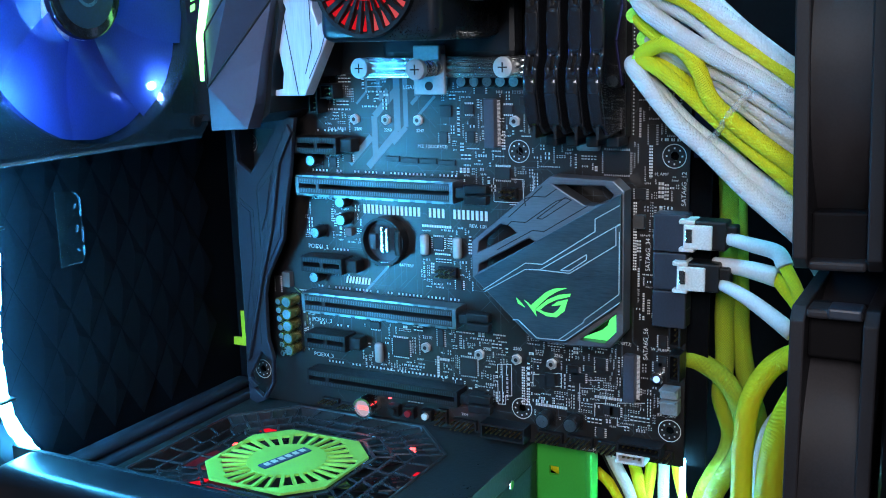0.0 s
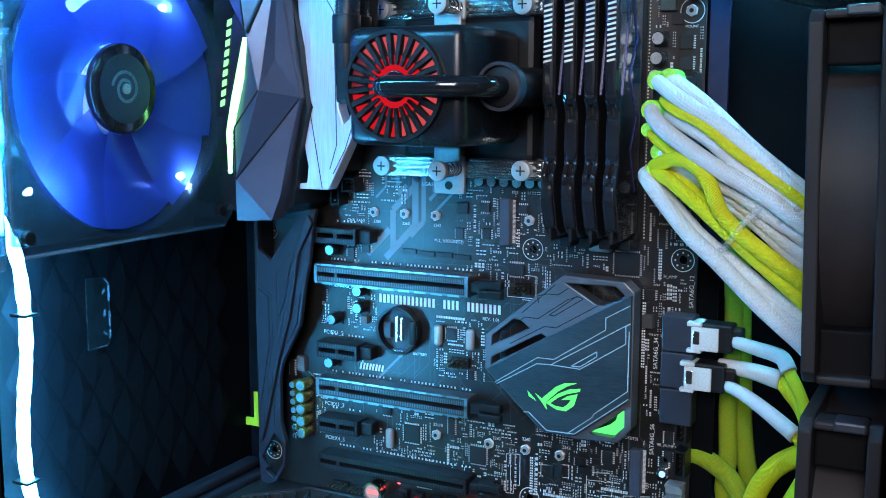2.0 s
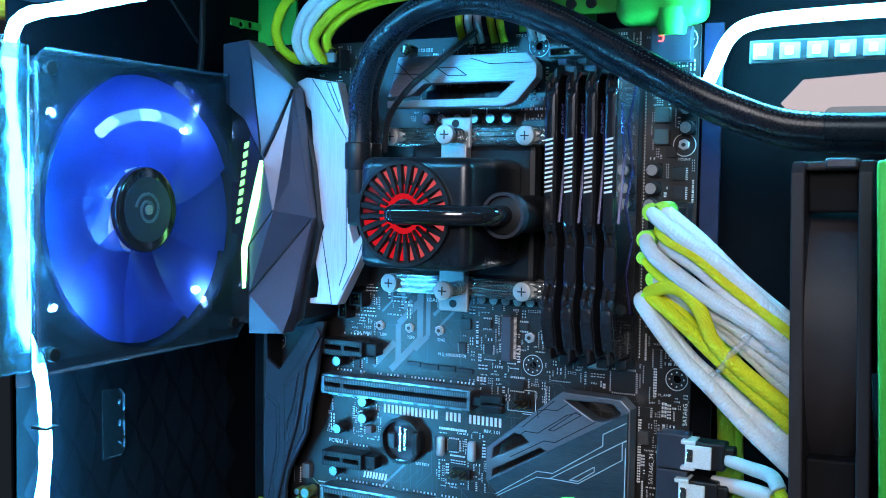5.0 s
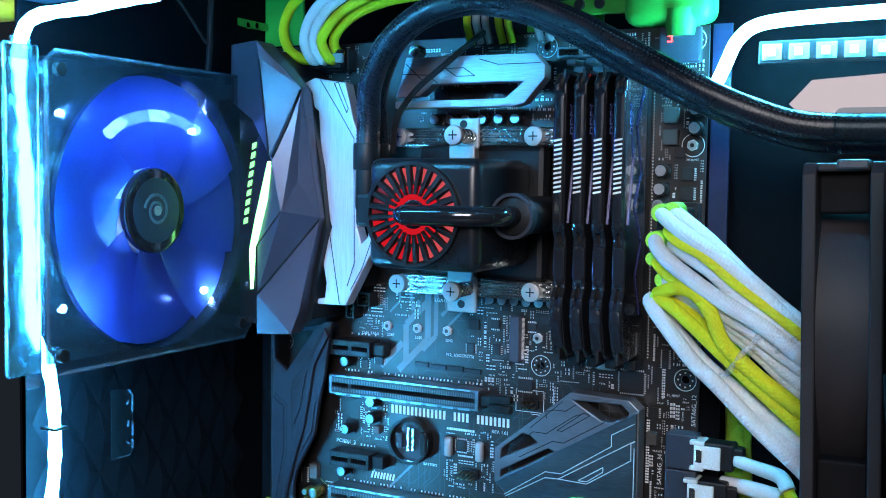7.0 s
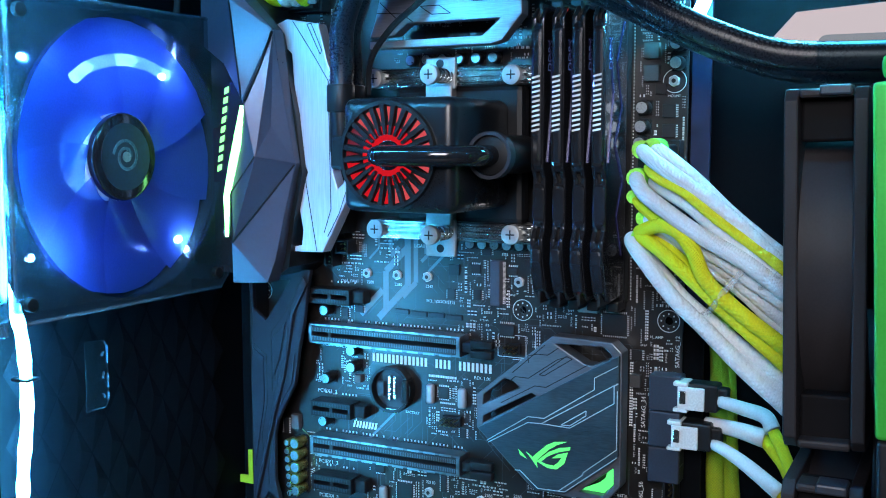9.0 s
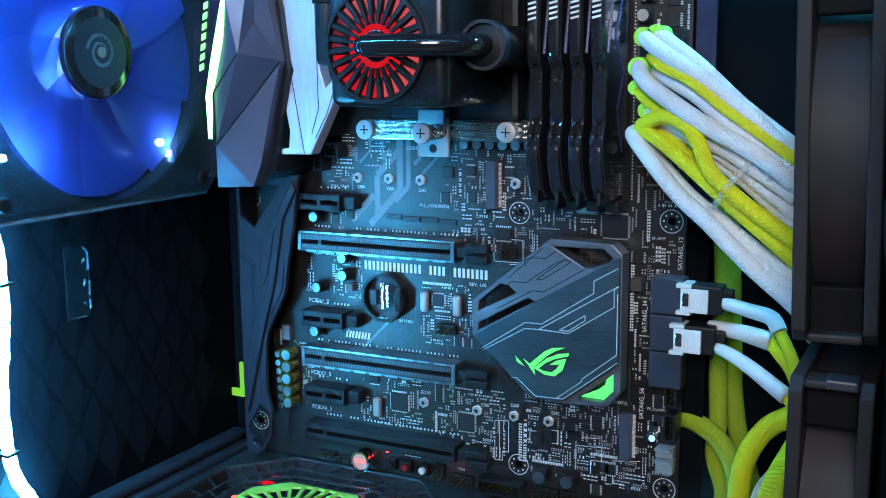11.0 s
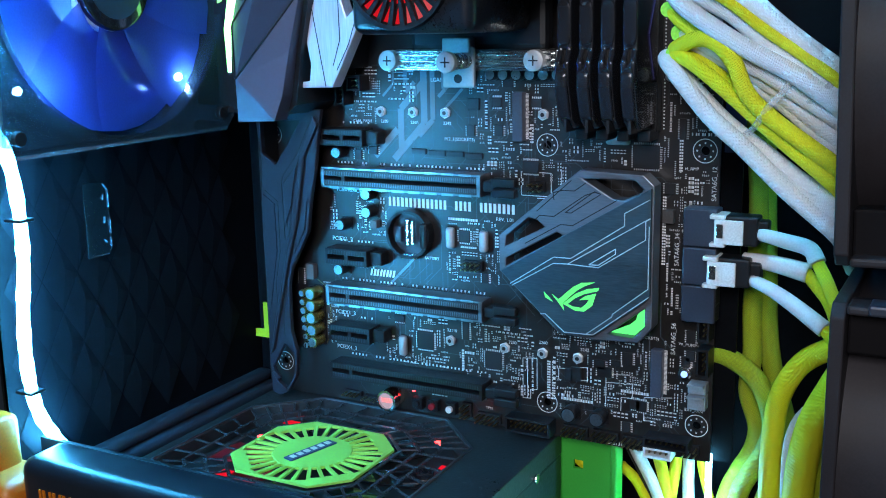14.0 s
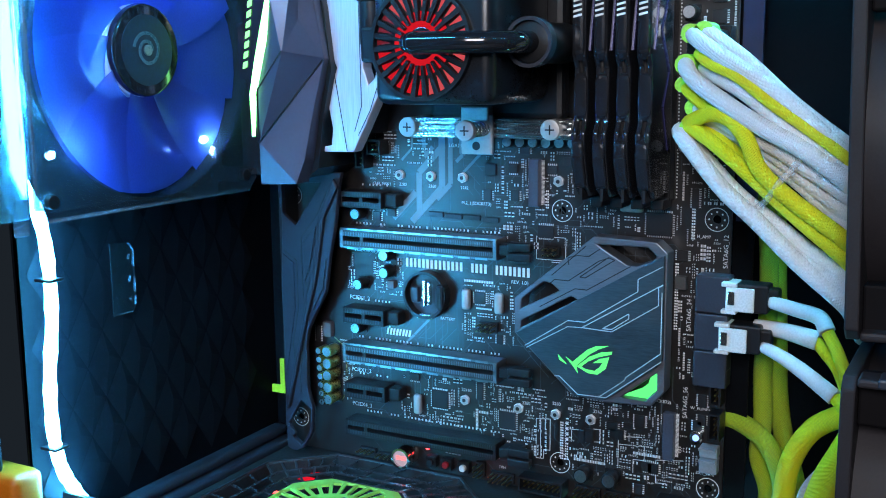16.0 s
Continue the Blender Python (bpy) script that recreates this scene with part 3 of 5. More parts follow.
part("upper_tab", soft_box(5, 6.9, -184, -174, 280, 289, 0.8), EDGE, guard, "clear hooked tab")
single("fan_wire", tube([(6, -62, 285), (4, -58, 300), (2, -55, 318), (0, -50, 335)], 1.6, 8), BLACK, "thin dark wire from the rear fan", "cable")
single("fan_wire", tube([(4, -95, 330), (4, -78, 316), (5, -62, 300)], 0.7, 6), BLACK, "thin dark wire from the rear fan", "cable")


# ---- power supply ----
def octagon(cx, cy, half, cut, half_y=None):
    hy = half_y or half
    return [(cx - half + cut, cy - hy), (cx + half - cut, cy - hy), (cx + half, cy - hy + cut), (cx + half, cy + hy - cut), (cx + half - cut, cy + hy), (cx - half + cut, cy + hy), (cx - half, cy + hy - cut), (cx - half, cy - hy + cut)]


def power_supply():
    cx, cy = 73.5, -67
    psu = thing("power_supply", (80, -67, -90), "dark steel power supply with a lime green octagonal fan grille", "power supply")
    part("body", soft_box(-11, 169.5, -142, 7.5, -90, -12, 1), PSU_SKIN, psu)
    part("top", plate("z", -12, -1, [(-11, -142), (169.5, -142), (169.5, 7.5), (-11, 7.5)], [octagon(cx, cy, 64, 27)]), PSU_SKIN, psu, "worn dark steel top", bevel=0.5)
    part("rim", plate("z", -1, -0.2, octagon(cx, cy, 65.5, 27.6), [octagon(cx, cy, 64.4, 27.1)]), JACKET, psu, "thin bright rim")
    bm = bmesh.new()
    halves = [62, 53, 44.5, 36.5]
    for h in halves[1:]:
        plate("z", -1.5, -0.7, octagon(cx, cy, h, h * 0.42), [octagon(cx, cy, h - 1.5, (h - 1.5) * 0.42)], bm=bm)
    for i, (h0, h1) in enumerate(zip([63.5, *halves[1:]], halves[1:])):
        o, p = octagon(cx, cy, h0, h0 * 0.42), octagon(cx, cy, h1 - 1.5, (h1 - 1.5) * 0.42)
        for k in range(8):
            n = 5 - i
            for s in range(n):
                t = (s + (0.5 if i % 2 else 0.1)) / n
                a = Vector(o[k]).lerp(Vector(o[(k + 1) % 8]), t)
                b = Vector(p[k]).lerp(Vector(p[(k + 1) % 8]), min(0.98, t + 0.06))
                plate("z", -1.45, -0.76, strip_points(tuple(a), tuple(b), 1.1), bm=bm)
    part("grille", bm, GRILLE, psu, "black grille of staggered bars")
    spokes = 30
    badge = part("badge", plate("z", -0.8, 0.5, octagon(cx, cy, 34, 14.2, 32.5), [
        [(cx + r * math.cos(a) * 1.03, cy + r * math.sin(a)) for r, a in ((18.5, a0 + 0.03), (R, a0 + 0.016), (R, a0 + 0.164), (18.5, a0 + 0.15))]
        for a0 in [2 * math.pi * (k + 0.1) / spokes for k in range(spokes)] for R in [min(31 / max(abs(math.cos(a0 + 0.09)), abs(math.sin(a0 + 0.09))), 41.5 / (abs(math.cos(a0 + 0.09)) + abs(math.sin(a0 + 0.09))))]]), LIME_GRILLE, psu, "lime green octagonal badge with radial slots", bevel=0.25)
    d = Vector((8, 29)).normalized()
    part("nameplate", plate("z", 0.5, 1.2, strip_points((cx - 14 * d.x - 1, cy - 14 * d.y), (cx + 14 * d.x - 1, cy + 14 * d.y), 5.6)), NAMEPLATE, badge, "dark blue nameplate with pale bars", bevel=0.3)
    bm = bmesh.new()
    for k in range(6):
        c = Vector((cx - 1, cy)) + d * (-10.5 + 4.2 * k)
        plate("z", 1.2, 1.4, strip_points(tuple(c - d * 1.3), tuple(c + d * 1.3), 3.0), bm=bm)
    part("name_bars", bm, PALE_PLASTIC, badge)
    for k in range(9):
        a = 2 * math.pi * k / 9
        c, s = math.cos(a), math.sin(a)
        bm = plate("z", -10.8, -9.6, [(cx + r * math.cos(a + b), cy + r * math.sin(a + b)) for r, b in ((20, 0), (56, 0.1), (58, 0.32), (57, 0.5), (22, 0.42))])
        # Two blades are coloured red for the red light falling on them.
        part("blade", bm, DEEP_RED if k in (4, 5) else BLACK_GLOSS, psu)
    for x, y in ((120.5, -29.5), (37.5, -60)):
        part("diode", rod((x, y, -2.5), (x, y, -0.4), 1.7, n=12, bevel=0.7), LED_RED, psu, "red diode")
    # Red light on the parts below the grille, drawn as glowing patches.
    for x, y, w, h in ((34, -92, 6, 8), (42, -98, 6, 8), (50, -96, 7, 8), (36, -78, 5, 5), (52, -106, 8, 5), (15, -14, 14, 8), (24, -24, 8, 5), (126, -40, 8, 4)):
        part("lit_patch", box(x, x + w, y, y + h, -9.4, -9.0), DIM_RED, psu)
    for y in (-25, -120):
        part("screw", rod((169.5, y, -12), (170.7, y, -12), 2.4, n=14, bevel=0.4), STEEL, psu)


power_supply()


# ---- motherboard ----
board = thing("motherboard", (122, 0.8, 0), "black gaming motherboard with grey armour, silver slots and dense parts", "motherboard")
HOLES = [(x, z) for x in (10.16, 165.1, 237.49) for z in (16.51, 140.97, 298.45)]
part("circuit_board", plate("y", 0, 1.6, [(0, 0), (244, 0), (244, 305), (0, 305)], [ring_points(x, z, 2.0, 16) for x, z in HOLES]), PCB, board, "matt black circuit board")
for x, z in HOLES:
    bm = plate("y", -0.05, 0, ring_points(x, z, 5.3, 40), [ring_points(x, z, 4.95, 40)])
    part("hole_ring", bm, SILK, board)
    bm = bmesh.new()
    for k in range(8):
        rod((x + 3.4 * math.cos(k * math.pi / 4), -0.15, z + 3.4 * math.sin(k * math.pi / 4)), (x + 3.4 * math.cos(k * math.pi / 4), 0, z + 3.4 * math.sin(k * math.pi / 4)), 0.42, n=8, bm=bm)
    part("hole_pads", bm, TIN, board)

# Printed pattern of slanted bands, over copper traces.
bm = bmesh.new()
for line, w in (([(101, 180), (101, 149), (83.5, 131)], 3.6), ([(102, 170), (88, 156), (88, 136)], 3.4), ([(86, 146), (72.5, 132.2)], 3.4), ([(105.8, 180), (105.8, 151), (98, 143)], 2.6), ([(119, 172), (109, 162)], 1.8),
                ([(91, 180), (91, 164), (96, 169)], 2.2), ([(122, 166), (113, 157)], 1.4), ([(112, 180), (112, 166)], 2.4), ([(118, 180), (118, 174)], 1.6), ([(84, 176), (84, 168), (78, 162)], 1.2), ([(66, 128), (58, 120)], 1.3), ([(72, 60), (96, 84)], 1.3)):
    bands("y", -0.03, 0, [line], w, bm)
part("printed_bands", bm, PRINT_DARK, board, "grey printed circuit-like bands")
bm = bmesh.new()
rng = random.Random(5)
for _ in range(260):
    x, z = rng.uniform(45, 225), rng.uniform(6, 178)
    run = rng.uniform(5, 22)
    s = rng.choice((-1, 1))
    line = [(x, z), (x, z - run), (x + s * run * 0.5, z - run * 1.5)] if rng.random() < 0.6 else [(x, z), (x + run, z), (x + run * 1.4, z - s * run * 0.4)]
    if min(p[1] for p in line) > 2 and max(p[0] for p in line) < 243:
        bands("y", -0.015, 0, [line], 0.28, bm)
tagged(part("copper_traces", bm, material("trace_under_mask", (0.06, 0.075, 0.085), 0.4), board), kind="stuff")


def long_slot(z, x1, steel, name):
    """An expansion slot: open trough, row of contacts, key, end latch and, on two of them, a steel jacket."""
    s = part(name, plate("y", -11, -0.02, [(47, z - 4.2), (x1, z - 4.2), (x1, z + 4.2), (47, z + 4.2)], [[(48.5, z - 1.1), (58.6, z - 1.1), (58.6, z + 1.1), (48.5, z + 1.1)], [(60.8, z - 1.1), (x1 - 1.6, z - 1.1), (x1 - 1.6, z + 1.1), (60.8, z + 1.1)]]),
             SLOT_GREY if steel else BLACK, board, "grey slot in a steel jacket" if steel else "black plastic slot", bevel=0.3)
    bm = bmesh.new()
    x = 49.0
    while x < x1 - 2:
        for a, b in ((z - 3.3, z - 1.3), (z + 1.3, z + 3.3)):
            box(x, x + 0.36, -11.12, -11.0, a, b, bm)
        x += 1.0
    part("contacts", bm, CONTACT if steel else DARK_CONTACT, s)
    if steel:
        for a, b in ((z - 5.2, z - 4.2), (z + 4.2, z + 5.2)):
            part("jacket", box(46.5, x1 + 0.5, -10.6, -0.3, a, b), JACKET, s, "plated steel jacket", bevel=0.2)
        # Highlights along the jacket's edges are put into tabs of brighter steel.
        for k in range(9):
            part("tab", box(51 + 9.2 * k, 57.5 + 9.2 * k, -11.0, -10.6, z + 4.3, z + 5.4), JACKET_GLINT, s)
            part("tab", box(51 + 9.2 * k, 57.5 + 9.2 * k, -11.0, -10.6, z - 5.4, z - 4.3), JACKET_GLINT, s)
        for x in (46.6, x1 - 1.4):
            part("end_cap", box(x, x + 2, -11.3, -0.3, z - 4.4, z + 4.4), JACKET, s, bevel=0.2)
    bm = bmesh.new()
    for k in range(int((x1 - 50) / 2.1)):
        for a in (z + 6.6, z - 6.6):
            if rng.random() < 0.7:
                box(50 + 2.1 * k, 50.7 + 2.1 * k, -0.35, 0, a - 0.5, a + 0.5, bm)
    part("solder_points", bm, TIN, s)
    if x1 > 100:
        latch = part("latch", soft_box(x1 + 1, x1 + 12, -10, -0.1, z - 2.6, z + 2.6, 0.8), BLACK, s, "black end latch")
        soft = soft_box(x1 + 7, x1 + 19, -13.5, -9, z - 4.6, z - 0.4, 0.8)
        soft_box(x1 + 7, x1 + 19, -13.5, -9, z + 0.4, z + 4.6, 0.8, bm=soft)
        part("lever", soft, BLACK, s)
    else:
        part("end_block", soft_box(x1, x1 + 7, -8, -0.1, z - 3.4, z + 3.4, 0.8), BLACK, s)


for row, (x1, steel) in {1: (72, False), 2: (135.5, True), 4: (72, False), 5: (135.5, True), 6: (72, False), 7: (135.5, False)}.items():
    long_slot(20.7 + 20.32 * (7 - row) - 0.6, x1, steel, "short_slot" if x1 < 100 else "long_slot")


def capacitor(x, z, r, h, mat=None):
    c = part("capacitor", rod((x, -h, z), (x, 0, z), r, n=22, bevel=0.5), mat or BLACK, board, smooth=True)
    part("can_top", rod((x, -h - 0.15, z), (x, -h + 0.2, z), r * 0.8, n=22), ALU, c, "bright aluminium top")
    part("foot", soft_box(x - r * 1.05, x + r * 1.05, -0.9, 0, z - r * 1.05, z + r * 1.05, 0.3), BLACK, c)
    return c


for x, z in ((54, 134), (70.5, 113.5), (70.5, 104.5), (54.5, 97), (52.5, 73.5)):
    capacitor(x, z, 3.1, 8)
for k in range(5):
    capacitor(35, 59 - 6.6 * k, 3.1, 9.5, mat=CAN_GOLD)
for k in range(7):
    capacitor(29.0 + 0.25 * k, 58.6 - 4.7 * k, 1.9, 8.5, mat=CAN_GOLD)
part("gilded_trace", bands("y", -0.04, 0, [[(34, 65), (39.5, 61), (41.5, 54), (41.5, 36), (38, 30)]], 0.5), GOLD, board, "gilded line round the capacitors")
for x, z in ((240, 266.5), (240, 258), (225, 238.5), (224.5, 230), (224, 222.5), (224, 173), (178.5, 14.5), (192.5, 14.5)):
    capacitor(x, z, 3.8 if z < 20 else 3.2, 7.5)
for k in range(7):
    capacitor(139 + 6.6 * k, 173, 2.9, 6)
for k in range(6):
    capacitor(106 + 9 * k, 263.5, 2.9, 6)


def chip(x, z, w, h, d=1.0, legs="", mat=None, name="chip"):
    c = part(name, soft_box(x - w / 2, x + w / 2, -d, -0.02, z - h / 2, z + h / 2, 0.15, 1), mat or CHIP, board)
    bm = bmesh.new()
    for side in legs:
        span = h if side in "lr" else w
        for k in range(int(span / 1.0)):
            o = -span / 2 + 0.5 + k * 1.0
            if side in "lr":
                e = x - w / 2 - 0.9 if side == "l" else x + w / 2
                box(e, e + 0.9, -0.3, -0.02, z + o - 0.2, z + o + 0.2, bm)
            else:
                e = z + h / 2 if side == "t" else z - h / 2 - 0.9
                box(x + o - 0.2, x + o + 0.2, -0.3, -0.02, e, e + 0.9, bm)
    if legs:
        part("legs", bm, TIN, c)
    else:
        bm.free()
    return c


for x, z, w, h, legs in ((99, 39.5, 9.5, 9.5, "lrtb"), (137, 34, 9, 9, "lrtb"), (212, 137.5, 12, 10.5, "lrtb"), (122, 95, 6, 6, "lrtb"), (84, 49.5, 6, 4, "tb"), (126.5, 146.5, 4.4, 5.4, "lr"), (141, 147, 4.4, 5.4, "lr"), (128, 159, 6, 5.5, ""), (63, 132.5, 4.4, 5, "lr"), (176.5, 32, 4, 6.5, ""), (191.6, 39.5, 5.5, 4.4, "lr"), (199.5, 41, 4.6, 3, "lr"), (205, 10.6, 4, 5, "lr"), (232, 46, 4, 5, "lr"), (209, 22.4, 4.6, 4.6, "tb"), (84.5, 98.5, 4.5, 4.5, ""), (72, 135, 5, 4, "lr"),
                         (146, 170, 5, 6, "lr"), (140, 160, 5, 4.5, "tb"), (160, 160, 5, 4, "tb"), (157, 130.5, 8, 6, "tb"), (139, 176, 6, 5, ""), (149, 176, 6, 5, ""), (158, 176, 6, 5, ""), (223, 124, 5, 5, "lr"),
                         (194, 36, 7, 5, "lr"), (205, 44, 5, 6, "lr"), (180, 33, 5, 7, ""), (212, 22, 5, 5, "lrtb"), (234, 58, 4, 6, "lr"), (234, 49, 4, 5, "lr"), (122, 47, 3.4, 9, "lr"), (133, 75, 3.5, 5, "lr"), (132, 24, 4, 5, "lr"),
                         (127, 173, 5.5, 5.5, ""), (118, 135, 9, 2.6, ""), (108, 135, 9, 2.6, ""), (98, 135.5, 8, 2.6, ""), (128, 134.5, 9, 2.6, ""), (168, 164, 4, 4, ""), (24, 66, 3, 9, "lr"), (152, 145, 5, 4, "lr"), (228, 150, 3, 9, "lr"),
                         (236, 237, 6, 6, "r"), (236, 228, 6, 6, "r"), (232, 247, 5, 5, ""), (120, 275, 9, 6, ""), (132, 275, 9, 6, ""), (108, 275, 9, 6, ""), (144, 275, 9, 6, ""), (218, 290, 6, 6, "lr"), (190, 294, 5, 3, "tb")):
    chip(x, z, w, h, 1.2, legs)
for x, z, w, h in ((228, 264, 7, 7), (228, 254, 7, 7), (72, 121.8 - 24, 4, 4), (31.5, 69.5, 5, 8), (223, 112, 5, 6), (150, 178.5, 5, 5), (165, 176.5, 5, 5)):
    chip(x, z, w, h, 3.5, "", PALE_CHIP, "inductor")
for x, z, turn in ((115, 94, 0), (133, 93.5, 0), (86.5, 35.5, 0), (199.5, 144.5, 1)):
    w, h = (4.4, 10.5) if not turn else (11, 4.2)
    c = part("crystal", soft_box(x - w / 2, x + w / 2, -3.6, -0.05, z - h / 2, z + h / 2, 1.4, 4), SCREW, board, "silver quartz crystal", smooth=True)

# Battery holder.
holder = part("battery_holder", plate("y", -6, -0.05, ring_points(93, 94.5, 12.2, 44), [ring_points(93, 94.5, 10.7, 44)]), BLACK, board, "round black battery holder, empty", bevel=0.4)
part("floor", rod((93, -1.2, 94.5), (93, -0.1, 94.5), 10.8, n=40), SATA_BLUE, holder)
part("wall", soft_box(100.5, 104.5, -7.2, -0.1, 88, 101, 1.2), BLACK, holder)
part("spring", soft_box(91.2, 93.2, -4.6, -2.6, 88.5, 102, 0.4), STEEL, holder, "bright sprung contact")
part("spring", soft_box(94.2, 96.2, -4.9, -3.2, 89.5, 101.5, 0.4), STEEL, holder, "bright sprung contact")
part("clip", soft_box(88, 97, -5, -0.5, 82, 84.5, 0.5), STEEL, holder)
part("block", soft_box(84.5, 88.5, -4, -1.2, 90, 98, 0.5), SATA_BLUE, holder)
part("block", soft_box(98.5, 101.5, -4, -1.2, 90, 98, 0.5), SATA_BLUE, holder)

# Threaded posts for solid-state drives.
for x, z in ((77.3, 154.5), (95.3, 154.5), (113, 154.5), (163.5, 154.8), (113.5, 41.3), (143.2, 41.3), (163, 41.2), (181, 41.2), (238, 250.3)):
    post = part("stand_off", plate("y", -1.8, 0, ring_points(x, z, 2.7, 6, 0.4), [ring_points(x, z, 1.3, 12, 0.2)]), TIN, board, "small nickel stand-off", bevel=0.25)
    part("core", rod((x, -2.2, z), (x, -0.2, z), 2.1, n=20), SCREW, post)
    part("bore", rod((x, -2.3, z), (x, -2.1, z), 1.0, n=12), GROOVE, post)
bm = plate("y", -0.05, 0, ring_points(238, 250.3, 5.4, 36), [ring_points(238, 250.3, 5.0, 36)])
part("hole_ring", bm, SILK, board)

# Sockets for solid-state drives, headers and buttons along the lower edge.
for x, z0, z1 in ((152, 142.5, 165), (219.5, 28.5, 51)):
    s = part("drive_socket", soft_box(x - 2.6, x + 2.6, -4.4, -0.05, z0, z1, 0.4), SOCKET_SLATE, board, "slate grey drive socket")
    bm = bmesh.new()
    z = z0 + 1
    while z < z1 - 1:
        box(x + 2.6, x + 4.0, -0.5, -0.05, z, z + 0.3, bm)
        z += 0.6
    part("legs", bm, TIN, s)
red = part("start_button", rod((80.5, -8, 7.5), (80.5, -0.1, 7.5), 5.6, n=36, bevel=0.5), STEEL, board, "round lit start button with a chrome rim", smooth=True)
part("rim", plate("y", -11, -8, ring_points(80.5, 7.5, 5.5, 36), [ring_points(80.5, 7.5, 4.3, 36)]), STEEL, red, smooth=True)
part("face", rod((80.5, -9.6, 7.5), (80.5, -8, 7.5), 4.3, n=32), BUTTON_LIGHT, red, "pink glowing face")
part("face_bars", block_letters("y", -9.8, -9.6, 77.6, 6.6, 5.8, 1.8, [5], 0.3), LED_RED, red)
part("status_diode", soft_box(90.5, 92, -1, -0.05, 11, 12.4, 0.2), LED_RED, board, "red diode")
for x, m in ((95, BLACK), (104, DEEP_RED), (114, PALE_PLASTIC)):
    b = part("push_button", soft_box(x - 3, x + 3, -4, -0.05, 3.2, 9.2, 0.4), BLACK, board)
    part("cap", rod((x, -6, 6.2), (x, -4, 6.2), 1.8, n=18, bevel=0.3), m, b)
    part("shell", plate("y", -4.25, -4, [(x - 2.9, 3.4), (x + 2.9, 3.4), (x + 2.9, 9), (x - 2.9, 9)], [ring_points(x, 6.2, 2.1, 18)]), BLACK, b)


def header(x, z, nx, nz, shroud=None, mat=None):
    h = part("pin_header", box(x, x + 2.54 * nx, -2.4, -0.05, z, z + 2.54 * nz), mat or BLACK, board, bevel=0.2)
    bm = bmesh.new()
    for i in range(nx):
        for j in range(nz):
            box(x + 0.95 + 2.54 * i, x + 1.6 + 2.54 * i, -8, -2.4, z + 0.95 + 2.54 * j, z + 1.6 + 2.54 * j, bm)
    part("pins", bm, GOLD, h)
    if shroud:
        a, b, c, d = x - 1.4, x + 2.54 * nx + 1.4, z - 1.2, z + 2.54 * nz + 1.2
        part("wall", plate("y", -9, -0.05, [(a, c), (b, c), (b, d), (a, d)], [[(a + 1, c + 1), (b - 1, c + 1), (b - 1, d - 1), (a + 1, d - 1)]]), shroud, h)


header(50, 4, 4, 1)
header(57, 159, 1, 4, BLACK)
header(64, 166, 2, 2, BLACK)
header(56, 172, 2, 1, BLACK)
header(62, 3, 4, 1)
header(120, 2.5, 2, 3)
header(128.5, 1.5, 5, 2)
header(148, 3, 8, 2, BLACK)
header(174, 2.5, 5, 2)
header(189, 2.5, 5, 2)
header(204, 2.0, 4, 2)
header(217, 7.2, 7, 1, BLACK)
header(217, 2.2, 4, 1, PALE_PLASTIC, PALE_PLASTIC)
header(232, 2.5, 3, 2)
header(122, 78.5, 4, 2)
header(157, 119, 3, 2)
header(240, 44, 1, 4, BLACK)
header(240, 60, 1, 3, BLACK)
header(175, 293, 4, 1, HEADER_GREY)
header(186, 293, 4, 1, HEADER_GREY)
for z, h in ((36, 5), (29.5, 7)):
    f = part("fan_header", soft_box(234.5, 242.5, -6, -0.05, z - h / 2, z + h / 2, 0.5), HEADER_GREY, board, "pale grey fan header")
    part("wall", box(234.8, 242.2, -9, -6, z + h / 2 - 1, z + h / 2), HEADER_GREY, f)
ok = part("round_button", rod((232.3, -4, 41.5), (232.3, -0.05, 41.5), 3.0, n=24, bevel=0.5), STEEL, board, smooth=True)
part("lens", rod((232.3, -4.5, 41.5), (232.3, -4, 41.5), 1.5, n=16), glow("blue_status_light", (0.3, 0.5, 1.0), 2.0), ok)
cover = part("edge_display", soft_box(222, 241, -5, -0.05, 288, 304, 0.6), SATA_BLUE, board, "status display showing a red segment")
part("digits", bands("y", -5.3, -5, [[(226, 300), (228, 300), (228, 297.5), (226, 297.5)]], 0.6), LED_RED, cover)

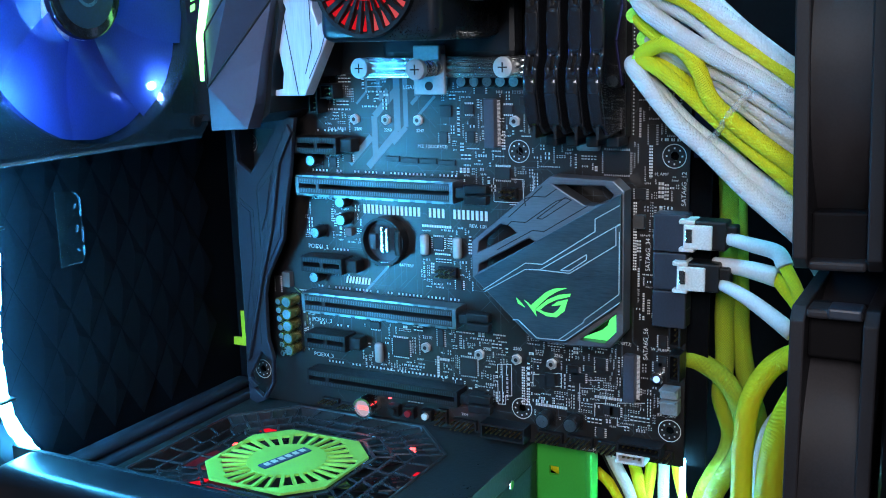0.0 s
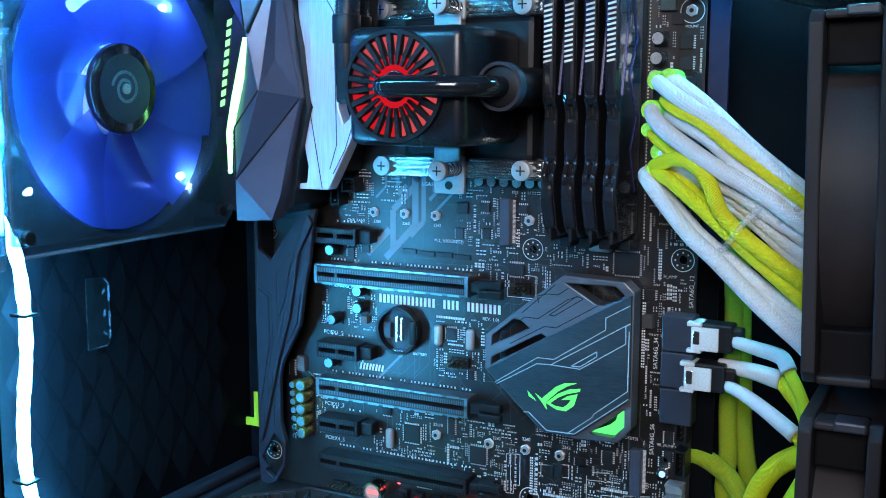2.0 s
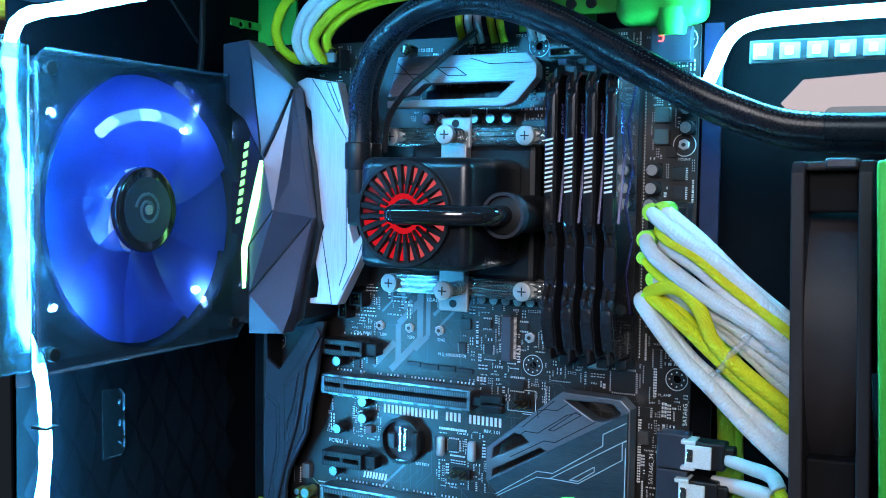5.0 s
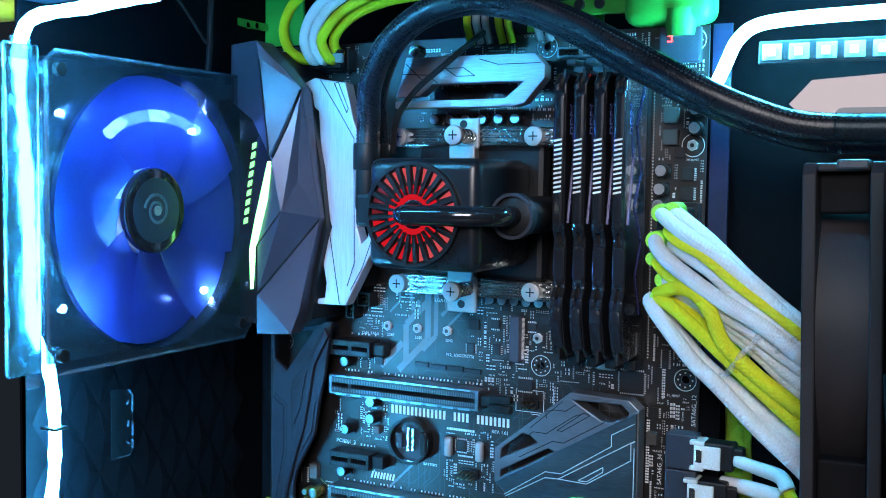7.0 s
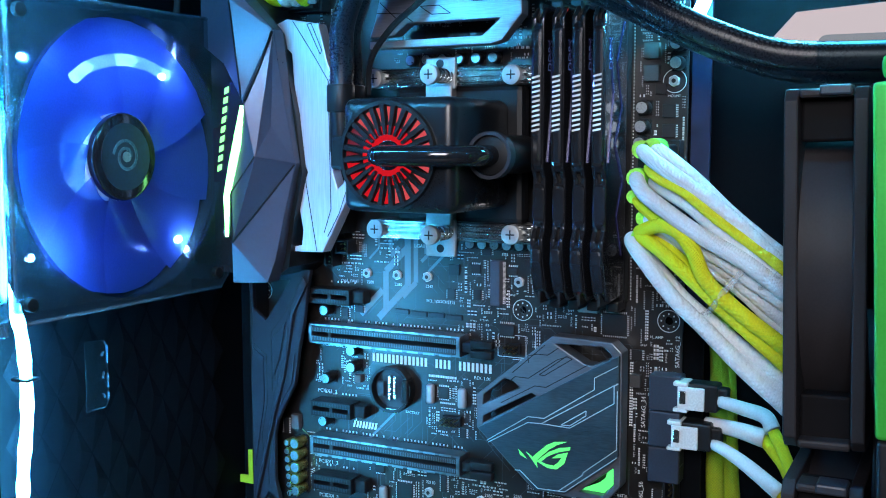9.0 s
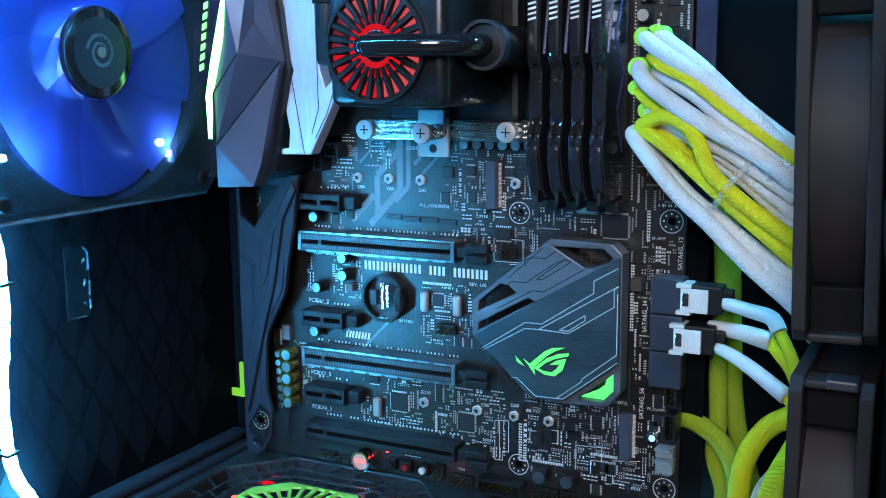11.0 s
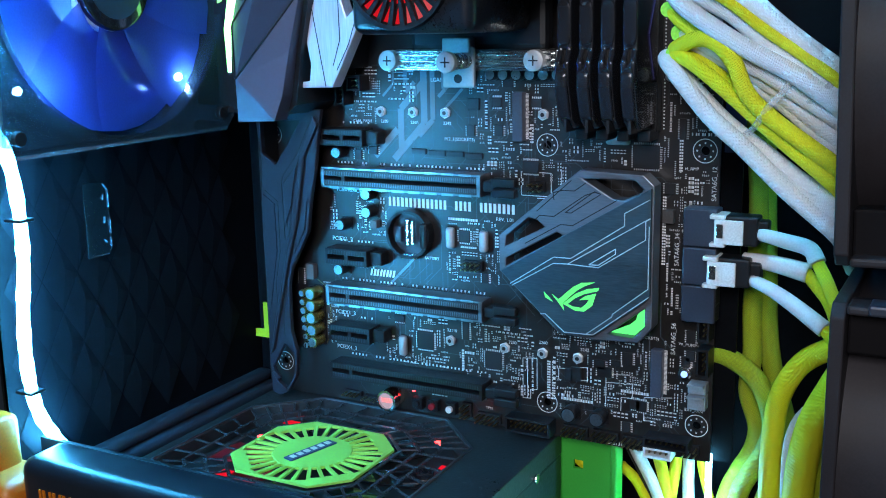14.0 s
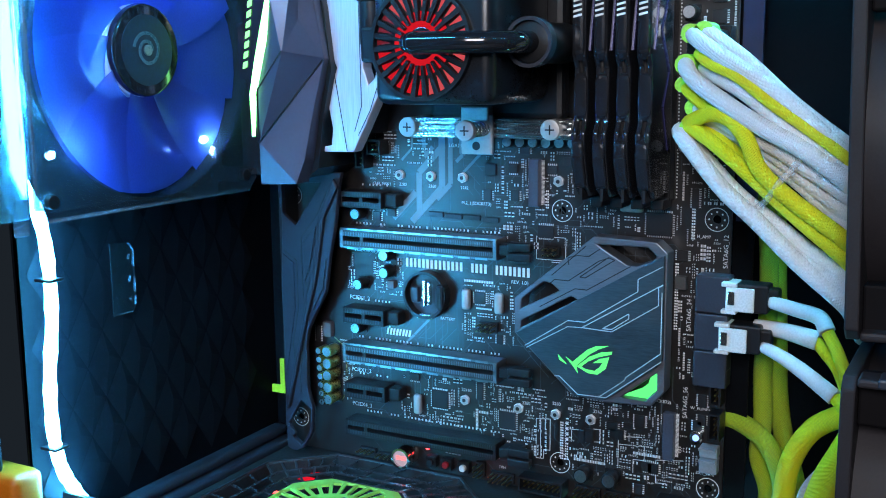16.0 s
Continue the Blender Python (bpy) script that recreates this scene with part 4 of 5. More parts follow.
# Printed words.
for text, x, z, size, turn in (("PCIEX1_2", 51, 88.2, 3.0, 0), ("PCIEX1_3", 51, 48.6, 3.0, 0), ("PCIEX4_3", 51, 29.5, 3.0, 0), ("PCIEX16/X8_1", 56, 114, 2.4, 0), ("REV. 1.01", 143.5, 104.5, 2.4, 0), ("BATTERY", 103.5, 82.3, 2.0, 0),
                               ("LGA1151", 110, 170, 2.6, 0), ("CHA_FAN1", 66, 149.5, 2.2, 0), ("M.2_1(SOCKET3)", 120, 142, 2.2, 0), ("2280", 78.5, 149.6, 2.2, 0), ("2260", 95.5, 149.4, 2.2, 0), ("2242", 113.5, 149.4, 2.2, 0),
                               ("22110", 114, 46.3, 2.2, 0), ("2280", 147, 44.2, 2.2, 0), ("2260", 163, 46.2, 2.2, 0), ("2242", 184, 45.3, 2.2, 0), ("SATA6G_12", 242, 127, 2.9, 90), ("SATA6G_34", 226.5, 97, 2.9, 90), ("SATA6G_56", 226, 56, 2.9, 90),
                               ("USB1314", 200, 1.3, 2.4, 0), ("EXT_FAN", 236, 23.5, 2.0, 0), ("W_PUMP+", 233, 54, 2.0, 0), ("TPM", 134, 8.6, 2.0, 0), ("H_AMP", 232, 133, 1.9, 0), ("CPU_OPT", 157, 304, 2.0, 0), ("CPU_FAN", 171, 304, 2.0, 0), ("M.2_2(SOCKET3)", 212, 55, 2.0, 0),
                               ("X12V", 62, 297, 2.2, 0), ("MOUNT", 238, 243.6, 1.6, 0)):
    lettering(text, x, z, size, board, turn=turn)
part("name_print", block_letters("y", -0.06, 0, 79.5, 107.4, 70, 4.6, [7, 2, 4], 0.2), SILK, board, "row of white printed bars")
part("maker_print", block_letters("y", -0.06, 0, 67, 70.3, 15, 3.6, [4], 0.16, 0.8), SILK, board, "row of white printed bars")

# Dense small parts, in rows and clusters.
def boxes_part(name, items, mats, label=""):
    """Many small blocks in one mesh; items hold x, z, width, height, depth and the number of the material."""
    verts, faces, which = [], [], []
    for x, z, w, h, d, m in items:
        k = len(verts)
        for dy in (-d, -0.01):
            verts += [(x - w / 2, dy, z - h / 2), (x + w / 2, dy, z - h / 2), (x + w / 2, dy, z + h / 2), (x - w / 2, dy, z + h / 2)]
        faces += [(k, k + 1, k + 2, k + 3), (k + 1, k, k + 4, k + 5), (k + 2, k + 1, k + 5, k + 6), (k + 3, k + 2, k + 6, k + 7), (k, k + 3, k + 7, k + 4)]
        which += [m] * 5
    me = bpy.data.meshes.new(name)
    at = origin_of(board)
    me.from_pydata([(Vector(v) * MM - at)[:] for v in verts], [], faces)
    for m in mats:
        me.materials.append(m)
    for p, m in zip(me.polygons, which):
        p.material_index = m
    ob = new(name, me)
    ob.parent = board
    return tagged(ob, label, kind="stuff")


rng = random.Random(11)
items = []
ZONES = [(58, 76, 143, 176, 70), (82, 96, 160, 178, 40), (126, 172, 140, 172, 260), (130, 174, 122, 142, 90), (60, 80, 92, 118, 46), (112, 140, 72, 104, 150), (76, 112, 26, 54, 80), (118, 158, 18, 52, 170), (168, 232, 14, 54, 620),
         (224, 243, 100, 136, 150), (222, 232, 66, 130, 90), (222, 243, 145, 180, 70), (222, 243, 215, 290, 130), (36, 46, 30, 64, 26), (45, 120, 12, 18, 50), (94, 174, 262, 300, 160), (176, 222, 284, 303, 70), (44, 48, 85, 112, 26), (168, 222, 134, 146, 70), (30, 60, 285, 303, 30)]
taken = set()


def cells(x0, x1, z0, z1):
    return {(i, j) for i in range(int(x0 / 0.4), int(x1 / 0.4) + 1) for j in range(int(z0 / 0.4), int(z1 / 0.4) + 1)}


# What stands on the board already keeps its ground free.
for ob in board.children:
    if ob.name.split(".")[0] in ("chip", "inductor", "crystal", "capacitor", "stand_off", "pin_header", "drive_socket", "fan_header", "short_slot", "long_slot", "battery_holder", "push_button", "start_button", "hole_ring", "lettering", "name_print", "maker_print", "round_button"):
        co = [(v.co + origin_of(board)) / MM for v in ob.data.vertices]
        edge = 1.2 if ob.name.startswith("chip") else 0.4
        taken |= cells(min(v.x for v in co) - edge, max(v.x for v in co) + edge, min(v.z for v in co) - edge, max(v.z for v in co) + edge)


def free_row(zone, n, w, h, gap, upright):
    """A free place on the grid for a row of n parts, or None."""
    x0, x1, z0, z1 = zone
    for _ in range(30):
        x, z = round(rng.uniform(x0, x1) / 0.8) * 0.8, round(rng.uniform(z0, z1) / 0.8) * 0.8
        ex, ez = (w, n * (h + gap)) if upright else (n * (w + gap), h)
        need = cells(x - w / 2 - 0.2, x - w / 2 + ex + 0.2, z - h / 2 - 0.2, z - h / 2 + ez + 0.2)
        if x - w / 2 + ex < x1 + 1 and z - h / 2 + ez < z1 + 1 and not need & taken:
            taken.update(need)
            return x, z
    return None


small = []
for x0, x1, z0, z1, count in ZONES:
    while count > 0:
        n, upright, lying = rng.randint(1, 6), rng.random() < 0.5, rng.random() < 0.5
        long, wide = rng.choice(((1.0, 0.5), (1.0, 0.5), (1.5, 0.8), (2.0, 1.2)))
        w, h = (long, wide) if lying else (wide, long)
        core = rng.choice((2, 1, 1, 1))
        at = free_row((x0, x1, z0, z1), n, w, h, 0.7, upright)
        count -= n
        if not at:
            continue
        for k in range(n):
            px, pz = (at[0], at[1] + k * (h + 0.7)) if upright else (at[0] + k * (w + 0.7), at[1])
            items.append((px, pz, w * 0.6 if lying else w, h if lying else h * 0.6, 0.5, core))
            if lying:
                items += [(px - w * 0.42, pz, w * 0.28, h, 0.52, 0), (px + w * 0.42, pz, w * 0.28, h, 0.52, 0)]
            else:
                items += [(px, pz - h * 0.42, w, h * 0.28, 0.52, 0), (px, pz + h * 0.42, w, h * 0.28, 0.52, 0)]
    for _ in range(int((x1 - x0) * (z1 - z0) / 42)):
        n, upright = rng.randint(3, 6), rng.random() < 0.6
        at = free_row((x0, x1, z0, z1), n, *((0.9, 0.5) if upright else (0.5, 0.9)), 0.3, upright)
        if at:
            for k in range(n):
                px, pz = (at[0], at[1] + k * 0.8) if upright else (at[0] + k * 0.8, at[1])
                w, h = (0.9, 0.5) if upright else (0.5, 0.9)
                small += [(px - w * 0.27, pz, w * 0.3, h, 0.04, 0), (px + w * 0.22, pz + h * rng.choice((-0.2, 0, 0.2)), w * 0.3, h * 0.6, 0.04, 0)]
boxes_part("surface_parts", items, (TIN, CHIP, CERAMIC), "tiny soldered resistors and capacitors")
items = small
for x, z0, z1 in ((165.5, 19, 38), (168, 19, 38), (226.8, 132, 150), (220, 90, 120), (157, 142, 150)):
    z = z0
    while z < z1:
        items += [(x + 0.9 * k, z, 0.7, 0.8, 0.04, 0) for k in range(2)]
        z += 1.3
for k in range(90):
    items.append((219.3, 150 + 1.5 * k, 0.6, 0.6, 0.2, 0))
boxes_part("small_print", items, (SILK,), "tiny white printed marks")
part("table_print", bands("y", -0.05, 0, [[(152.4, 17), (152.4, 37.2), (159.8, 38), (159.8, 22), (156.4, 21.8), (156.4, 17.2), (152.4, 17)], [(154.8, 17.2), (154.8, 37.4)], [(157.2, 22), (157.2, 37.6)], [(171, 34.6), (174.8, 35)], [(171, 29), (171, 34.6)], [(160, 116), (172, 116), (172, 130)], [(152, 117), (167, 117), (167, 128), (152, 128), (152, 117)],
                                         [(194.6, 19), (194.6, 35), (206, 36)], [(194.6, 31), (207.4, 31.8), (207.4, 21)], [(202, 24.6), (207.4, 25)], [(202, 18), (202, 24.6)], [(213, 15), (213, 26.2), (226, 28)], [(213, 15), (218, 15.5)], [(181.8, 30), (181.8, 36.4), (185.6, 36.8), (185.6, 30.4), (181.8, 30)]], 0.3), SILK, board, "white printed frames")


# ---- armour and heat sinks of the board ----
armour = part("side_armour", plate("y", -15, -12, [(10, 156), (51, 156), (49.3, 148.9), (46.3, 127.7), (42.6, 111.8), (39.8, 93.6), (28.1, 72.4), (26.1, 63.7), (25.9, 39.4), (28.9, 28.6), (28, 14.7), (21.8, 4.9), (16.4, 2.5), (11.6, 4), (10.8, 19.3), (11.5, 44.6), (11.7, 63.2), (11, 93.5), (13, 129.2)],
                                   [[(13.2, 150), (13.6, 133), (21.6, 127.3), (38, 150)], [(13, 18), (21.4, 32), (27.3, 27.2), (26.6, 15.8), (20.8, 6.7), (16.1, 9.8)]]), ARMOUR, board, "faceted gunmetal armour beside the slots", bevel=0.5)
part("skirt", plate("y", -12, -0.3, [(9, 40), (9, 156), (13, 156), (13, 40)]), BLACK, armour)
part("ridge", plate("y", -17.4, -15.05, [(47.2, 153.2), (38.6, 135), (31.1, 101.1), (23.1, 67.7), (17.5, 45.7), (13.2, 25.7), (15.2, 28.2), (21.2, 50.7), (27.2, 74.1), (34.4, 97), (41.2, 132.8), (50, 148.8)]), ARMOUR, armour, "raised slanting ridge", bevel=0.9)
part("facet", plate("y", -16, -15.05, [(35.3, 127.8), (26.2, 118.1), (26.9, 97.1), (30.7, 106.7), (34.4, 124.3)]), ARMOUR, armour, bevel=0.5)
part("facet", plate("y", -15.7, -15.05, [(40.9, 111.7), (38.4, 94.9), (30.4, 80.7), (34.3, 96.7)]), ARMOUR, armour, bevel=0.4)
part("facet", plate("y", -15.6, -15.05, [(12.8, 112.1), (20, 107.2), (20.1, 82.2), (16.6, 63.7), (13, 44.7), (12.5, 63.3), (12.1, 93.6)]), ARMOUR, armour, bevel=0.4)
for line in ([(43.1, 148.5), (35.3, 133.5), (25.4, 121.6), (24.7, 117.5), (25.2, 88.6)], [(13.6, 113.7), (21.6, 108.2), (21.6, 82.3), (17.7, 63.8), (18.2, 54.6)], [(45.8, 148), (38.4, 133.7), (31.7, 99.4), (24, 70.5), (14.2, 35.5)], [(35.7, 129), (26.6, 119.3), (27.1, 94.7)], [(25.8, 70.6), (21.6, 45.7), (21.7, 36.4)]):
    part("groove", bands("y", -15.14, -14.9, [line], 0.55), GROOVE, armour)
part("toe", plate("y", -17, -15.05, [(12.5, 16.3), (14.4, 17.2), (19, 13.4), (16.2, 11.1)]), ARMOUR, armour, bevel=0.6)


def faceted(rim, ridge, faces, depth):
    """A faceted cover: rim and ridge points with their faces, and walls from the rim back to the board."""
    bm = bmesh.new()
    v = [bm.verts.new(p) for p in (*rim, *ridge)]
    for f in faces:
        bm.faces.new([v[i] for i in f])
    back = [bm.verts.new((p[0], depth, p[2])) for p in rim]
    for i in range(len(rim)):
        j = (i + 1) % len(rim)
        bm.faces.new((v[i], v[j], back[j], back[i]))
    return bm


part("shroud_core", box(9, 38, -40, -0.4, 156, 288), BLACK_GLOSS, board)
rim = [(8, -46, 301), (27, -50, 302), (50.7, -44, 278), (55.8, -42, 239.6), (59.9, -40, 212.5), (53.5, -42, 185), (49.8, -44, 164.6), (46, -46, 153), (27.7, -50, 152.4), (29, -52, 172.7), (28.6, -52, 199), (39.5, -54, 241), (36.9, -52, 243.6), (24, -49, 262), (8, -46, 272)]
ridge = [(45.5, -54, 216), (29.5, -51, 293), (50.7, -47, 231)]
shroud = part("port_shroud", faceted(rim, ridge, [(0, 1, 16, 13, 14), (1, 2, 16), (16, 2, 12), (16, 12, 13), (2, 11, 12), (2, 3, 17), (2, 17, 15, 11), (3, 4, 17), (17, 4, 15), (10, 11, 15), (15, 4, 9, 10), (4, 5, 9), (5, 6, 7, 8, 9)], -36), SHROUD, board, "faceted dark violet cover over the ports", bevel=0.3)
part("skirt", plate("y", -35.8, -1, [(14, 298), (27, 299), (49, 277), (57.5, 237), (61, 207), (55.5, 184), (52, 160), (45, 155), (29, 155), (29, 290)]), BLACK, shroud)
part("glow_bar", plate("y", -54.6, -52, [(37.8, 241), (39.6, 239), (37, 222), (28.6, 196), (27.2, 176), (26.4, 196), (30, 212)]), LED_GREEN_HOT, shroud, "green glowing light bar")
for k in range(9):
    z0 = 208 + 4.9 * k
    part("lit_bar", plate("y", -40.8, -40.2, [(11.6 + 0.14 * (z0 - 206), z0), (14.0 + 0.14 * (z0 - 206), z0 + 1.0), (14.4 + 0.14 * (z0 - 206), z0 + 4.0), (12.0 + 0.14 * (z0 - 206), z0 + 3.0)]), LED_GREEN_DIM, shroud)
part("seam", tube([(50.4, -44.4, 277), (45.5, -49.4, 259), (40, -54.2, 243)], 0.75, 6, 1), GROOVE, shroud)
part("seam", tube([(59.5, -40.3, 212), (29.2, -52.3, 172.9)], 0.5, 5, 1), GROOVE, shroud)
part("seam", tube([(29.6, -51.2, 292.5), (36.8, -52.2, 244)], 0.4, 5, 1), GROOVE, shroud)
part("seam", tube([(45.4, -54.2, 216), (29, -52.3, 198), (29.2, -52.3, 174)], 0.4, 5, 1), GROOVE, shroud)

sink = part("side_heatsink", plate("y", -32, -24, [(42.5, 281), (50.5, 284), (69, 281), (74, 262), (80, 248), (88.4, 238), (88.4, 202), (75, 177), (70, 168), (49.5, 167.7), (49.5, 170), (57.3, 171), (58.3, 179), (55.5, 193), (61.5, 208), (57, 219), (55, 240), (53, 267), (44, 275)], [[(76.2, 245), (87, 232), (87, 220), (82.6, 203), (79.3, 200), (76.5, 208)]]), BRUSHED, board, "brushed pale aluminium heat sink", bevel=0.6)
part("fin_block", plate("y", -24, -0.3, [(55, 262), (70, 268), (74, 246), (75.5, 214), (70, 176), (64, 176), (63, 210), (58, 240)]), BLACK, sink)
part("groove", bands("y", -32.12, -31.9, [[(54, 283), (66, 266), (74.5, 253), (75.2, 190), (71, 178)], [(62.5, 281), (65, 281.2), (71, 268), (70, 266), (62.5, 281)], [(60, 206), (66.5, 168.5)], [(73, 176), (80, 188), (86, 204)]], 0.4), GROOVE, sink)
vrm = part("top_heatsink", plate("y", -25, -17, [(94, 273.5), (97, 281), (100, 293), (169, 292.5), (174, 287), (174, 281), (164, 269.5), (158, 268), (94, 268), (94, 271.5), (154, 272), (163, 279.5), (115, 279.5), (108, 274)]), BRUSHED_X, board, "brushed aluminium heat sink with an angular cut-out", bevel=0.5)
part("fin_block", box(100, 168, -17, -0.3, 282, 291), BLACK, vrm)
part("groove", bands("y", -25.12, -24.9, [[(98, 285), (112, 284), (118, 280)], [(122, 287), (132, 287), (138, 283), (128, 283), (122, 287)], [(140, 291), (150, 288), (172, 288)], [(100, 290), (110, 281)]], 0.4), GROOVE, vrm)
part("bolt", rod((106, -28, 296), (106, -20, 296), 3, n=20, bevel=0.5), STEEL, vrm)

pch = part("chipset_heatsink", plate("y", -14, -4, [(186.1, 132.2), (214.9, 131.4), (220, 126.8), (220, 63.7), (214.1, 56.5), (192.8, 55.3), (176.2, 56.6), (146.8, 83.3), (146.6, 100)],
                                     [[(187.4, 128.5), (211.1, 128.8), (215.2, 125.1), (213.7, 123), (206, 119.9), (202.2, 120)], [(149.9, 95.2), (150.6, 100.3), (161.4, 109.2), (165.6, 108.7), (169.5, 105.5)], [(150, 85.8), (150.4, 89.6), (175.3, 103.6), (178.3, 102.2)], [(200.1, 58.8), (216.6, 72.3), (216.7, 63.8), (211.5, 58.5)]]), SINK_GREY, board, "angular grey brushed heat sink with cut-outs", bevel=0.6)
part("base", box(180, 204, -4, -0.3, 80, 116), BLACK, pch)
panel = part("panel", plate("y", -16, -14.05, [(148.3, 83.9), (177.5, 101.5), (206.8, 119), (219.2, 126), (219.4, 78.8), (217, 75.6), (193.6, 57.3), (178.5, 56.8)]), SINK_DARK, pch, "dark blue-green brushed panel with pale lines", bevel=0.4)
for line in ([(153.2, 78.2), (174.7, 92.5), (182.9, 92.6), (207.6, 109.1), (207.6, 114.6), (218.7, 121.2)], [(154, 77.4), (174.6, 89.6), (181.5, 89.9), (195.8, 89.5), (217.1, 103.6), (217, 111.7), (219, 113)], [(181.5, 89.9), (219, 113.2)],
             [(191.5, 90.5), (203.7, 98.6), (203.7, 96.3), (195.8, 90.6), (191.5, 90.5)], [(218.6, 109.6), (218.6, 82), (202.7, 69), (202.4, 67.7), (190.3, 58.2)], [(219, 78.4), (193.6, 58.3), (179.9, 58), (170.7, 65.6), (168.1, 65.4)]):
    part("line", bands("y", -16.1, -15.95, [line], 0.42), LINE, panel)
for line in ([(164.8, 108.6), (167.1, 110.8), (174, 110.7), (188.5, 121), (193.8, 123)], [(159.8, 97.2), (177.3, 107.3), (183, 107.2), (203.5, 119.8)], [(174.1, 118.2), (173.6, 121.5), (178.2, 122.8), (183.7, 122.8), (189, 126.6)], [(179.5, 112.9), (193, 123), (196, 122), (182.2, 112.8), (179.5, 112.9)], [(165.7, 112.6), (182.3, 127.5)]):
    part("groove", bands("y", -14.1, -13.9, [line], 0.42), GROOVE, pch)
# The plain lit emblem: slanted slashes round an eye.
emblem = bmesh.new()
plate("y", -16.3, -16, [(170, 76), (170.8, 73.4), (174.4, 71.8), (172.2, 74)], bm=emblem)
plate("y", -16.3, -16, [(173.9, 75.3), (176.7, 72.2), (179.9, 68.2), (179.2, 71.6), (185.5, 77.7), (189.6, 80.5), (194.5, 82.7), (188.3, 81.9), (184.2, 79.7), (177.2, 73.2)], bm=emblem)
plate("y", -16.3, -16, [(179.3, 71.4), (185.5, 76.7), (190.9, 79.3), (196.3, 80.3), (196, 78.9), (189.6, 76.9), (185, 74.4), (181.6, 71.4), (184, 70.5), (188, 70.3), (190.4, 72.4), (191.8, 74.6), (187, 73.8), (190, 76), (195, 77.6), (193.3, 71.9), (189.5, 68.7), (184.9, 68.8)], bm=emblem)
part("emblem", emblem, LED_GREEN, panel, "green glowing emblem")
part("lit_edge", plate("y", -10.5, -8.5, [(200.4, 59), (211.4, 58.8), (216.4, 63.9), (216.5, 72), (212.5, 68.6), (211.8, 66), (208.5, 63)]), LED_GREEN, pch, "green glowing inner edge")

# Right-angle drive sockets.
for k in range(3):
    z1 = 117.5 - 16.8 * k
    s = part("data_socket", soft_box(231.5, 246, -10, -0.1, z1 - 16.3, z1, 0.6), SATA_BLUE, board, "slate grey twin data socket")
    for a in (z1 - 8, z1 - 15.5):
        part("mouth", box(245.9, 246.1, -8.5, -1.5, a, a + 6.8), GROOVE, s)
part("power_socket", soft_box(229, 243, -9, -0.1, 172, 224, 0.6), BLACK, board)
part("power_socket", soft_box(34, 56, -9, -0.1, 290, 301, 0.6), BLACK, board)

# Memory slots.
RAM_X = [187, 196.4, 205.7, 215.0]
for x in RAM_X:
    s = part("memory_slot", soft_box(x - 3.2, x + 3.2, -7, -0.1, 149, 287, 0.6), BLACK, board, "black memory slot with latches")
    for z0, z1 in ((281, 289.5), (145.5, 150.5)):
        part("latch", soft_box(x - 2.8, x + 2.8, -15, -2, z0, z1, 0.8), LATCH if z1 > 280 else BLACK, s)
    part("latch_tip", soft_box(x - 2.2, x + 2.2, -26, -14, 286.5, 289, 0.6), LATCH, s)


# ---- memory modules ----
def memory_module(x):
    r = thing("memory_module", (x, -3, 216), "black memory module with a sculpted heat spreader and white print", "memory", "memory modules")
    part("circuit_board", box(x - 0.6, x + 0.6, -34, -4, 150.8, 283.6), PCB, r)
    for s in (-1, 1):
        a, b = sorted((x + s * 0.7, x + s * 3.0))
        prof = [(-7, 153), (-7, 282), (-33, 282), (-38.5, 277), (-38.5, 212), (-35.5, 207), (-35.5, 185), (-38.5, 180), (-38.5, 172), (-33.5, 156), (-28, 152)]
        skin = part("spreader", plate("x", a, b, prof), RAM_SKIN, r, "satin black heat spreader", bevel=0.7)
        f = x + s * 3.0
        part("rib", bands("x", *sorted((f - s * 0.1, f + s * 0.5)), [[(-12, 276), (-22, 258), (-14, 238), (-24, 222), (-12, 205), (-20, 190), (-12, 172)], [(-32, 268), (-27, 244), (-33, 214)]], 1.6), RAM_VIOLET if s > 0 else RAM_SKIN, skin)
    part("spine", plate("x", x - 2.7, x + 2.7, [(-37, 276), (-40, 272), (-40, 214), (-37, 209)]), RAM_SKIN, r, bevel=1.6)
    part("spine", plate("x", x - 2.7, x + 2.7, [(-34, 206), (-36.5, 204), (-36.5, 187), (-34, 184)]), RAM_SKIN, r, bevel=1.6)
    part("spine", plate("x", x - 2.7, x + 2.7, [(-36, 180), (-40, 176), (-40, 170), (-35, 156), (-31, 156)]), RAM_SKIN, r, bevel=1.6)
    for k in range(6):
        z0 = 227.5 + 4.2 * k
        bm = plate("y", -40.3, -40, [(x - 1.8, z0), (x + 1.8, z0 + 0.8), (x + 1.8, z0 + 1.7), (x - 1.8, z0 + 0.9)])
        plate("y", -40.3, -40, [(x - 1.8, z0 + 2.1), (x + 1.8, z0 + 2.9), (x + 1.8, z0 + 3.8), (x - 1.8, z0 + 3.0)], bm=bm)
        part("print_bar", bm, SILK, r)
    lettering("DDR4", x + 3.1, 261, 5.4, r, y=-31, turn=90, face="x", mat=material("blue_grey_print", (0.2, 0.35, 0.75), 0.5))
    return r


first = memory_module(RAM_X[0])
for x in RAM_X[1:]:
    copy_thing(first, pose(x * MM, -0.003, 0.216))


